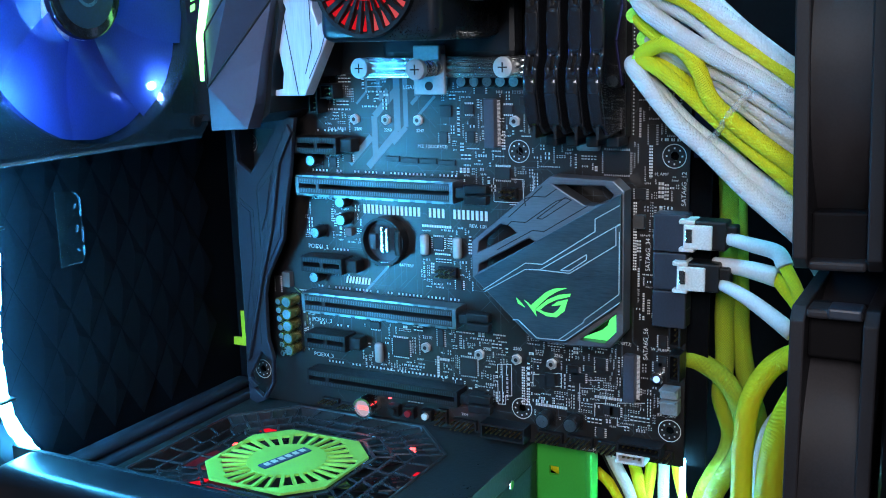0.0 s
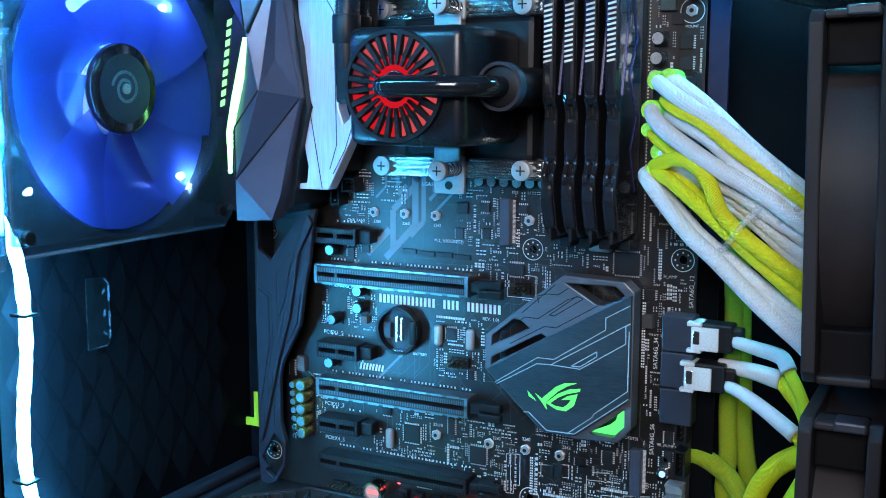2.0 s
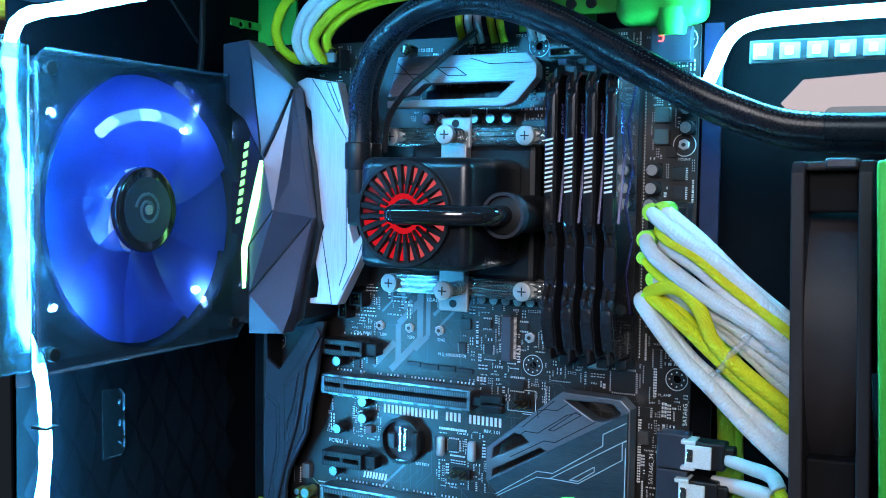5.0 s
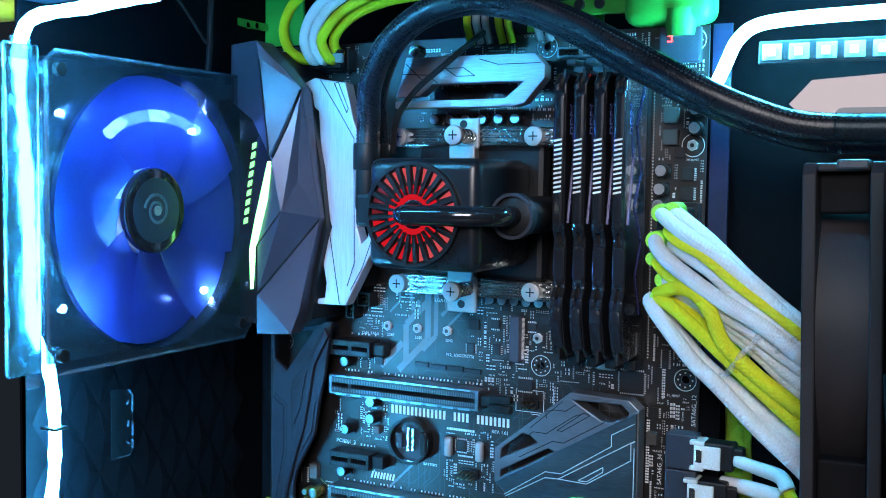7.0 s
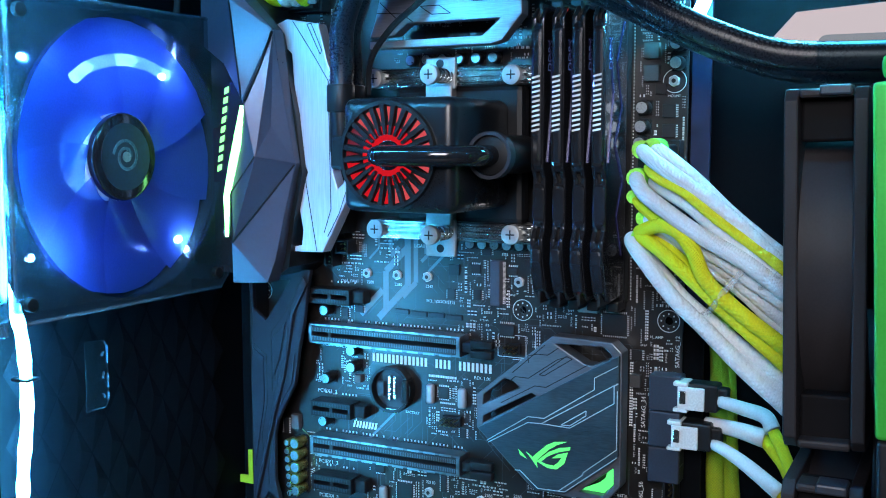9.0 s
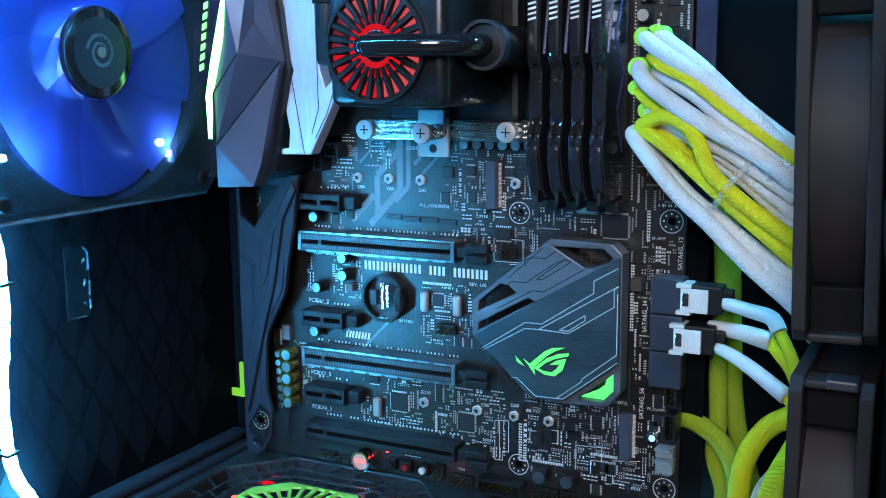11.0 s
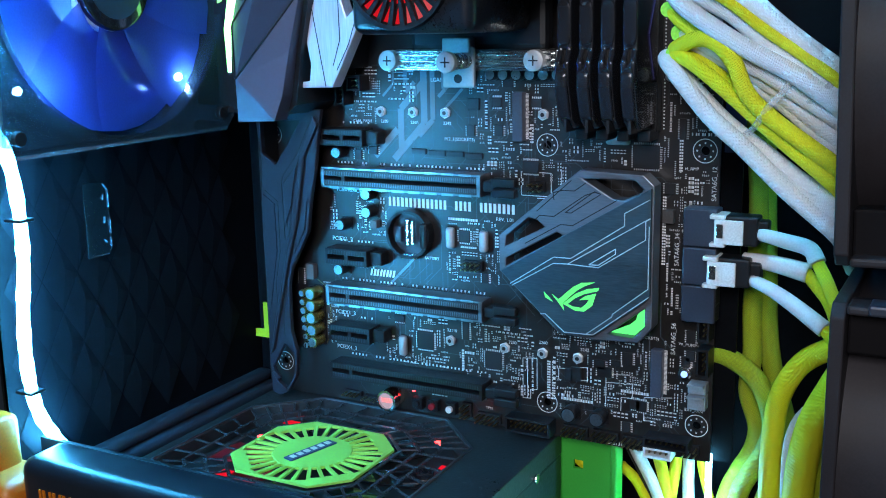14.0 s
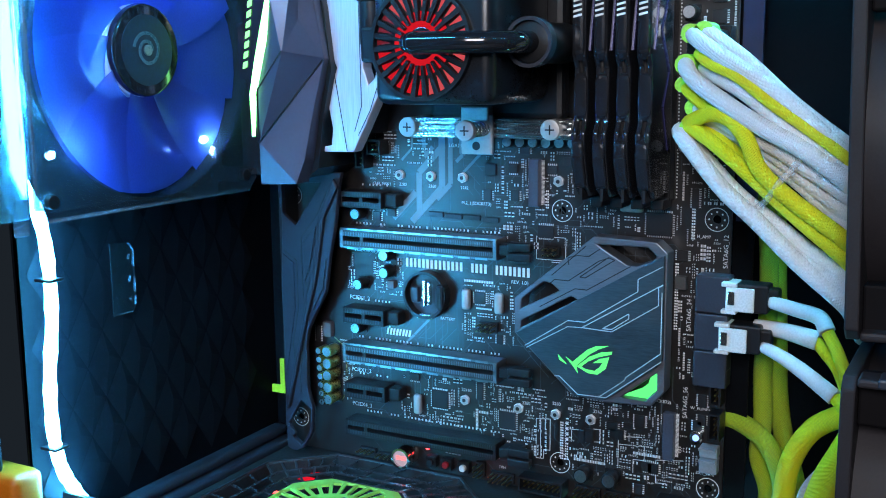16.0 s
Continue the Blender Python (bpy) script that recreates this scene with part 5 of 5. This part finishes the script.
# ---- processor cooler ----
def cooler():
    c = thing("water_pump", (137, -1, 217), "black processor water pump with red glowing vanes and steel brackets", "pump")
    px, pz, face = 133.5, 217.5, -76
    part("base", soft_box(104, 172, -18, -8, 184, 250, 3), BLACK, c)
    part("cold_plate", rod((136, -9, 217), (136, -2, 217), 27, n=40), STEEL, c)
    part("body", soft_box(109, 165, face, -16, 192.5, 242.5, 5, 4), PUMP_SKIN, c, "black block with rounded edges", smooth=True)
    part("rim", plate("y", face - 3, face + 2, ring_points(px, pz, 23.5, 56), [ring_points(px, pz, 21.8, 56)]), BLACK, c, "round black rim", smooth=True)
    part("back", rod((px, face - 0.3, pz), (px, face + 0.4, pz), 21.8, n=48), BLACK, c)
    part("light", rod((px, face - 0.6, pz), (px, face - 0.3, pz), 13.0, n=40), PUMP_RED, c, "red glowing ring behind the vanes")
    for k in range(24):
        a = 2 * math.pi * k / 24 + 0.1
        e, n = Vector((math.cos(a), math.sin(a))), Vector((-math.sin(a), math.cos(a)))
        q = [Vector((px, pz)) + e * r + n * w for r, w in ((9, -0.6), (21.9, -1.15), (21.9, 1.15), (9, 0.6))]
        part("vane", plate("y", face - 2.6, face - 0.6, [tuple(v) for v in q]), BLACK, c)
    # Uneven red glow is painted by angle: pinker right, dim red upper left.
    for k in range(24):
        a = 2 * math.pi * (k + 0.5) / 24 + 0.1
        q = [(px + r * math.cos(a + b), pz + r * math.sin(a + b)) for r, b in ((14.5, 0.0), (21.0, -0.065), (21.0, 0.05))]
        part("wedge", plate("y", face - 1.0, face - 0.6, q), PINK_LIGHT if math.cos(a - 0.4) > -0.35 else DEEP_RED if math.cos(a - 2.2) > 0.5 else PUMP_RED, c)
    part("centre", rod((px, face - 1.2, pz), (px, face - 0.5, pz), 6.5, n=32, bevel=0.3), BLACK_GLOSS, c, smooth=True)
    fit = part("swivel", rod((175, -24, 217.5), (175, -62, 217.5), 8.6, n=32, bevel=1), BLACK, c, "round black swivel collar", smooth=True)
    part("ring", plate("y", -63.5, -58, ring_points(175, 217.5, 10.2, 36), [ring_points(175, 217.5, 8.7, 36)]), SATA_BLUE, fit, smooth=True)
    part("bridge", soft_box(160, 176, -56, -30, 211, 224, 2), BLACK, fit)
    part("arm", tube([(175, -60, 217.5), (172, -72, 217.5), (164, -79, 217.5), (153, -83, 217.5), (142, -85, 217.5), (133, -85.5, 217.5)], 4.5, 20), BLACK_GLOSS, c, "glossy black outlet arm")
    part("arm_end", rod((133, -85.5, 217.5), (129.5, -85.5, 217.5), 4.4, 3.0, 20, bevel=0.8), BLACK_GLOSS, c, smooth=True)
    part("fitting", rod((93, -50, 218), (93, -50, 249), 5.4, n=24, bevel=0.8), BLACK, c, "black hose fitting", smooth=True)
    part("fitting_base", soft_box(90, 111, -56, -34, 210, 226, 2, 2), BLACK, c)
    for z, s in ((254.0, 1), (180.0, -1)):
        bar = part("bracket_bar", soft_box(90, 178, -19.5, -17, z - 4.6, z + 4.6, 0.8), STEEL, c, "ribbed steel bracket bar")
        for o in (-2.6, 0, 2.6):
            part("rib", soft_box(93, 176, -21.2, -19.4, z + o - 0.65, z + o + 0.65, 0.45), STEEL, bar)
        for x in (95, 168):
            scr = part("screw", rod((x, -23.5, z), (x, -2, z), 4.7, n=28, bevel=0.5), SCREW, bar, "knurled cross-head thumbscrew", smooth=True)
            cross = box(x - 2.2, x + 2.2, -23.6, -23.4, z - 0.32, z + 0.32)
            box(x - 0.32, x + 0.32, -23.6, -23.4, z - 2.2, z + 2.2, cross)
            part("cross", cross, GROOVE, scr)
        x = 136
        clip = part("clip", soft_box(x - 12.5, x + 3.5, -23, -20.6, z - 12 * (s < 0) - 6 * (s > 0), z + 6 * (s < 0) + 9 * (s > 0), 0.8), SCREW, c, "bent steel clip with a slot")
        part("slot", rod((x - 4.5, -23.2, z - 8 * (s < 0) + 6 * (s > 0)), (x - 4.5, -22.9, z - 8 * (s < 0) + 6 * (s > 0)), 2.0, n=16), GROOVE, clip)
        part("tongue", soft_box(x - 12, x + 2, -24, -18, z - s * 7 - 4, z - s * 7 + 3, 0.8), SCREW, clip)
        screw = part("spring_screw", rod((x - 1, -42, z), (x - 1, -38.5, z), 4.6, n=28, bevel=0.5), SCREW, c, "sprung cross-head screw", smooth=True)
        cross = box(x - 3.2, x + 1.2, -42.1, -41.9, z - 0.32, z + 0.32)
        box(x - 1.32, x - 0.68, -42.1, -41.9, z - 2.2, z + 2.2, cross)
        part("cross", cross, GROOVE, screw)
        part("shaft", rod((x - 1, -38.5, z), (x - 1, -20, z), 1.8, n=14), STEEL, screw)
        coil = [(x - 1 + 3.1 * math.cos(i * 0.7), -38 + i * 0.42, z + 3.1 * math.sin(i * 0.7)) for i in range(38)]
        part("spring", tube(coil, 0.55, 6, 2), STEEL, screw)


cooler()
hose = thing("cooler_hose", (93, -50, 249), "ribbed black rubber cooler hose arching to the case front", "hose")
HOSE = [(93, -50, 243), (94, -50, 258), (96, -53, 275), (103, -56, 289), (111, -59, 297), (124, -61, 305.5), (138, -62, 311), (156, -62, 313.5), (177, -60, 310), (198, -58, 301.5), (217, -58, 291.5), (236, -58, 281), (255, -58, 270.5), (273, -56, 262.5), (290, -52, 257), (307, -48, 255.5), (330, -44, 255.5), (350, -40, 256)]
part("outer", tube(HOSE, 5.6, 18), HOSE_WEAVE, hose)
THREAD = material("slate_thread", (0.09, 0.11, 0.13), 0.35)
for turn in (28, 75):
    part("seam", stitches(HOSE[:9], 5.6, turn), THREAD, hose, "line of slate stitches")
part("seam", stitches(HOSE[8:], 5.6, 55), THREAD, hose, "line of slate stitches")
part("collar", rod((93, -50, 237), (93, -50, 250), 6.6, n=24, bevel=0.8), BLACK, hose, smooth=True)
hose_b = thing("cooler_hose", (92, -38, 249), "black rubber cooler hose running beside the first", "hose")
part("outer", tube([(92, -37.5, 240), (91.5, -38, 258), (93, -41, 276), (102, -44, 294), (111, -47, 302), (123, -49, 308.5), (138, -50, 312), (154, -50, 312.5), (176, -48, 307), (197, -45, 297.5), (216, -44, 286), (236, -44, 275.5), (256, -44, 265.5), (275, -42, 257.5), (292, -38, 252.5), (310, -34, 251), (350, -30, 251)], 5.4, 18), HOSE_WEAVE, hose_b)
part("collar", rod((92, -37.5, 237), (92, -37.5, 250), 5.9, n=24, bevel=0.8), BLACK, hose_b, smooth=True)
single("hose_clip", soft_box(306, 336, -62, -40, 249.5, 262.5, 3, 3), CLEAR, "clear plastic clip holding the hoses", "clip")
single("pump_cable", tube([(96, -30, 246), (100, -34, 262), (112, -36, 276), (124, -34, 286), (132, -26, 296), (136, -10, 306)], 1.5, 8), BRAID_BLACK, "thin black braided pump cable", "cable")


# ---- main power cables ----
def cable(name, points, r, mat, label, group, tip=None):
    c = thing(name, points[0], label, "cable", group)
    part("sleeve", tube(points, r, 12, 7), mat, c)
    if tip:
        a, b = Vector(points[0]), Vector(points[1])
        d = (b - a).normalized()
        part("end_shrink", tube([tuple(a - d * 1), tuple(a + d * 6), tuple(a + d * 12)], r * 1.22, 12, 3), tip, c, "heat-shrink end")
    return c


plug = thing("power_plug", (236, -9, 198), "black power plug in the board's socket", "plug")
part("shell", soft_box(230, 242, -30, -9.2, 174, 222, 0.8), BLACK, plug)
part("catch", soft_box(242.1, 244.4, -20, -5, 192, 204, 0.6), SATA_BLUE, plug)
W, Y = WHITE_SLEEVE, YELLOW_SLEEVE
LOOM = [  # thickness, material, lime end, then the way from the plug to the case front
    (3.1, W, True, [(239, -27, 221), (239, -35, 221), (246, -40, 217), (259, -46, 208), (274, -50, 195), (286, -53, 186), (296, -56, 179)]),
    (3.2, W, True, [(234, -27, 220), (234, -36, 220), (240, -43, 216), (252, -49, 209), (268, -53, 199), (282, -56, 188), (296, -59, 176)]),
    (2.1, Y, False, [(237, -27, 212), (237, -37, 212), (244, -46, 208), (256, -52, 203), (270, -56, 193), (284, -59, 184), (297, -62, 175)]),
    (3.4, W, True, [(232, -27, 208), (232, -37, 208), (238, -46, 202), (252, -52, 193), (266, -56, 185), (282, -59, 177), (297, -62, 167)]),
    (3.4, W, False, [(240, -27, 206), (240, -36, 206), (247, -43, 203), (259, -49, 197), (272, -53, 187), (284, -56, 179), (297, -59, 170)]),
    (2.4, Y, True, [(231, -27, 200), (231, -35, 200), (237, -41, 195), (251, -47, 187), (268, -51, 182), (280, -54, 176), (296, -57, 168)]),
    (3.0, W, True, [(236, -27, 191), (236, -35, 191), (244, -41, 188), (257, -47, 182), (270, -51, 177), (282, -54, 170), (297, -57, 161)]),
    (3.0, W, False, [(237, -27, 190), (237, -34, 190), (246, -39, 184), (262, -45, 178), (274, -49, 171), (285, -52, 163), (297, -55, 154)]),
    (3.0, W, False, [(240, -27, 185), (240, -34, 185), (248, -38, 178), (266, -44, 172), (279, -48, 164), (288, -51, 157), (297, -54, 150)]),
    (3.1, Y, False, [(234, -27, 185), (234, -37, 185), (245, -47, 189), (254, -52, 187), (261, -56, 180), (267, -59, 169), (279, -62, 159), (298, -64, 146)]),
    (2.7, Y, False, [(236, -27, 183), (236, -35, 183), (245, -41, 180), (258, -47, 172), (272, -51, 162), (285, -54, 152), (297, -57, 142)]),
    (2.9, Y, True, [(234, -27, 183), (234, -37, 183), (243, -46, 180), (254, -52, 173), (267, -56, 163), (281, -59, 152), (298, -62, 139)]),
    (3.1, W, False, [(232, -27, 179), (232, -35, 179), (243, -41, 170), (257, -47, 158), (272, -51, 148), (285, -54, 139), (298, -57, 131)]),
    (3.2, W, False, [(231, -27, 179), (231, -36, 179), (241, -43, 170), (255, -49, 157), (269, -53, 146), (284, -56, 135), (298, -59, 127)]),
    (3.4, W, False, [(230, -27, 181), (230, -36, 181), (238, -45, 174), (252, -51, 160), (265, -55, 150), (282, -58, 135), (299, -61, 122)]),
]
for r, m, tip, pts in LOOM:
    x, y, z = pts[-1]
    cable("power_cable", pts + [(301, y + 12, z - 7), (301, y + 32, z - 16), (299, 4, z - 28)], r, m, "white braided power cable sweeping from the board" if m is W else "yellow braided power cable sweeping from the board", "main power cables", SHRINK_LIME if tip else None)
single("cable_tie", tube([(265.0, -52.0, 154.0), (270.0, -60.0, 158.0), (274.0, -63.0, 164.0), (279.0, -62.0, 170.0), (282.0, -57.0, 175.0)], 1.3, 8), TIE, "clear plastic tie round the power cables", "cable tie", "cable ties")
single("cable_tie", tube([(288.0, -58.0, 167.0), (292.0, -63.0, 170.0), (296.0, -63.0, 174.0)], 1.2, 8), TIE, "clear plastic tie round the power cables", "cable tie", "cable ties")

# Processor power cables at the upper edge.
far = [(150, 2, 336), (182, 6, 336)]
for m, bend in ((Y, [(36, -11, 296), (34, -19, 295.5), (27, -22, 301), (24, -22, 312), (30, -22, 324), (43, -22, 332), (60, -21, 338), (95, -14, 341)]),
                (W, [(41, -11, 296), (40, -19, 295), (37, -22, 304), (40, -22, 315), (48, -22, 324), (61, -22, 330), (76, -21, 334.5), (102, -14, 338)]),
                (W, [(46, -11, 296), (45.5, -18, 295), (42, -20, 304), (45.5, -20, 315), (54, -20, 323), (68, -20, 329.5), (84, -19, 333), (108, -13, 335)]),
                (Y, [(51, -11, 296), (50.5, -18, 295), (46.5, -20, 304), (51, -19, 312.5), (59.5, -18, 320), (74, -17, 326), (92, -15, 329), (115, -10, 331)]),
                (Y, [(53, -10, 298), (51, -13, 300), (50.5, -14, 306), (55, -13, 313), (65, -12, 319.5), (80, -11, 324), (96, -10, 326), (118, -7, 328)])):
    cable("processor_cable", bend + far, 2.7, m,
          "yellow braided processor cable bending over the board's edge" if m is Y else "white braided processor cable bending over the board's edge", "processor power cables")
eps = thing("processor_plug", (45, -9, 296), "pale processor power plug at the board's upper edge", "plug")
part("shell", soft_box(35, 55, -15, -9.2, 291, 300.5, 0.8), BLACK, eps)
part("comb", soft_box(36, 58, -17.5, -15.2, 293, 298, 0.9), HEADER_GREY, eps)
for x, m in ((128, Y), (133, W), (138, W), (145, Y), (150, Y), (165, W), (170, W)):
    single("fan_cable", tube([(x, -8, 300), (x - 2, -10, 312), (x - 4, -2, 326), (x - 6, 6, 340)], 1.9, 8), m, "short braided cable rising from the board's upper edge", "cable", "upper edge cables")


# ---- data cables ----
def data_plug(z, shift, path):
    """A black plug with a white clip, a white shrunk neck and a yellow sleeve."""
    p = thing("data_cable", (250, -6, z), "yellow data cable with a black plug, white clip and white neck", "cable", "data cables")
    part("plug", soft_box(249 - shift, 263 - shift, -12, -1.5, z - 6.2, z + 6.2, 1.0), BLACK, p, "black angled plug")
    part("plug_tail", soft_box(261 - shift, 267 - shift, -10, -3, z - 4.5, z + 4.5, 1.0), BLACK, p)
    clip = part("clip", soft_box(245.5 - shift, 257.5 - shift, -13.6, -12, z - 5.8, z + 4.6, 0.5), PALE_PLASTIC, p, "white clip")
    part("arm", soft_box(243.5 - shift, 250 - shift, -13.4, -3, z + 4.6, z + 6.6, 0.5), PALE_PLASTIC, clip)
    part("arm", soft_box(243.5 - shift, 250 - shift, -13.4, -3, z - 7.2, z - 5.4, 0.5), PALE_PLASTIC, clip)
    part("latch", soft_box(246.5 - shift, 249.5 - shift, -14.4, -13.4, z - 3, z + 3, 0.4), STEEL, clip, "steel latch")
    n = max(2, len(path) // 2)
    part("neck", tube(path[:n + 1], 2.5, 12, 6, 3.6), SHRINK_WHITE, p, "white heat-shrink neck with grey print")
    part("sleeve", tube(path[n:], 2.6, 12, 6), YELLOW_SLEEVE, p)
    return p


data_plug(109.5, 0, [(261, -7, 108.4), (266, -10, 108.2), (274, -12, 107), (284, -14, 105), (288, -17, 100), (293, -20, 92), (297, -22, 82), (299, -20, 68)])
data_plug(91.5, 2.5, [(261, -9, 88.6), (269, -14, 87), (279, -19, 83), (293, -24, 75), (298, -27, 70), (300, -26, 62)])
neck = thing("data_cable", (257, -4, 96), "yellow data cable with a broad white neck", "cable", "data cables")
part("neck", tube([(256, -3, 96.4), (262, -4, 96), (272, -5, 95), (283, -6, 93)], 2.6, 12, 6, 4.2), SHRINK_WHITE, neck, "broad white heat-shrink neck")
part("sleeve", tube([(282, -6, 93.2), (287, -8, 88), (292, -9, 82), (296, -10, 72), (298, -8, 58)], 2.6, 12, 6), YELLOW_SLEEVE, neck)
# Braided cables between the board and the case front.
def loose(points, r, m, label):
    return single("braided_cable", tube(points, r, 12, 8), m, label, "cable", "cables beside the board", smooth=False)


OL = OLIVE_SLEEVE
loose([(252, 25, 165), (256, 22, 126), (257, 21, 96), (256, 20, 70), (257, 19, 46), (256, 18, 30), (261, 17, 14), (259, 17, 2), (253, 17, -10), (248, 17, -24), (242, 18, -60)], 4.3, OL, "lime yellow braided cable running down behind the board")
loose([(256, 28, 165), (258.5, 26, 126), (261, 25, 83), (262.5, 25, 57), (266, 25, 36), (271, 24, 21), (275, 24, 3), (277, 23, -19), (279, 23, -60)], 4.4, OL, "lime yellow braided cable running down behind the board")
loose([(232, 12, 46), (240, 11, 48), (248, 10, 47.5), (259, 8, 42), (266, 6, 33), (269.5, 6, 20), (267, 6, 8), (260, 7, -6), (255, 8, -20), (250, 8, -60)], 4.4, OL, "lime yellow braided cable bending downwards")
loose([(302, -20, 68), (295, -22, 66.5), (284, -20, 58), (276, -17, 42), (273, -13, 22), (272, -10, 6), (272, -8, -12), (273, -6, -50)], 4.5, Y, "yellow braided cable in a bend beside the fan")
loose([(303, -26, 62), (298, -28, 52), (291, -24, 36), (287, -20, 18), (285, -16, -3), (284, -12, -50)], 6.4, Y, "thick yellow braided cable in a bend beside the fan")
loose([(300, -6, 48), (291, -8, 39), (282, -6, 26), (278, -3, 7), (277, 0, -11), (277, 2, -50)], 3.4, W, "white braided cable between yellow ones")
loose([(280, 8, 22), (276, 7, 10), (271, 6, -3), (266, 5, -18), (262, 6, -50)], 3.2, OL, "lime yellow braided cable slanting behind the others")
loose([(301, -8, 38), (297, -10, 30), (293.5, -10, 15), (292, -10, -3), (292, -8, -50)], 4.6, OL, "lime yellow braided cable in a bend beside the fan")
# Added piece that gives the bracket's square hole its lit yellow ground.
loose([(168, 16, -10), (178, 15, -17), (190, 16, -22)], 3.6, Y, "yellow braided cable piece added behind the lit hole of the bracket")
for pts, r, m in (([(196, 24, 2), (204, 20, -10), (216, 14, -26), (226, 10, -50)], 3.0, W), ([(205, 26, 6), (213, 22, -8), (220, 16, -24), (226, 12, -50)], 3.0, Y), ([(196, 20, -18), (206, 16, -24), (218, 10, -40)], 2.6, Y),
                  ([(222, 26, 8), (223, 22, -10), (222, 16, -30), (219, 12, -60)], 2.8, Y), ([(229, 26, 8), (229, 22, -12), (231, 16, -30), (234, 12, -60)], 2.8, W), ([(233, 24, 6), (236, 20, -12), (243, 14, -30), (252, 10, -60)], 2.2, Y), ([(198, 22, -6), (208, 18, -20), (220, 12, -40)], 2.2, BRAID_BLACK)):
    loose(pts, r, m, "braided cable hanging below the board")


# ---- front fans ----
FAN_GREY = material("grey_fan_plastic", (0.022, 0.0195, 0.022), 0.55, spread=0.3, shine=0.25)

FAN_SHADE = material("shaded_fan_plastic", (0.0055, 0.005, 0.006), 0.7, spread=0.3, shine=0.1)


def front_fan(z0):
    x0, x1, y0, y1, z1 = 306, 332, -113, 7, z0 + 120
    f = thing("front_fan", (319, -53, z0), "dark grey case fan on the front of the case", "fan", "front fans")
    hole = ring_points(-53, z0 + 60, 57.5, 40)
    sq = [(y0 + 4, z0), (y1 - 4, z0), (y1, z0 + 4), (y1, z1 - 4), (y1 - 4, z1), (y0 + 4, z1), (y0, z1 - 4), (y0, z0 + 4)]
    part("front_flange", plate("x", x0, x0 + 4.5, sq, [hole]), FAN_GREY, f, bevel=0.6)
    part("back_flange", plate("x", x1 - 4.5, x1, sq, [hole]), FAN_GREY, f, bevel=0.6)
    part("barrel", plate("x", x0 + 4.5, x1 - 4.5, ring_points(-53, z0 + 60, 59, 40), [hole]), FAN_GREY, f, smooth=True)
    # Shade in the recess between the flanges is put into a darker plastic.
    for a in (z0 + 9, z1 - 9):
        part("corner_post", soft_box(x0 + 4.6, x1 - 4.6, y0 + 7, y0 + 16, a - 8.5, a + 8.5, 1), FAN_SHADE, f)
    for a in (z0 + 0.2, z1 - 3.2):
        part("bridge", soft_box(x0 + 4.6, x1 - 4.6, y0 + 1, y0 + 12, a, a + 3, 1), FAN_GREY, f)
    part("pad", soft_box(x0 + 11, x1 - 5, y0 - 0.3, y0 + 10, z1 - 2.6, z1 + 0.8, 0.8), SATA_BLUE, f, "blue-grey rubber corner pad")
    part("hub", rod((x0 + 3, -53, z0 + 60), (x1 - 3, -53, z0 + 60), 20, n=30), BLACK, f)
    for k in range(7):
        a = 2 * math.pi * k / 7
        part("blade", bands("x", x0 + 8, x0 + 10, [[(-53 + 19 * math.cos(a), z0 + 60 + 19 * math.sin(a)), (-53 + 56 * math.cos(a + 0.25), z0 + 60 + 56 * math.sin(a + 0.25))]], 22), BLACK, f)
    return f


one = front_fan(121)
copy_thing(one, pose(0.319, -0.053, -0.011))
one.rotation_euler.y = radians(-1.5)  # the upper fan leans a little
single("radiator", soft_box(334, 360, -110, 12, -30, 250, 3), BLACK, "black radiator behind the front fans", "radiator")
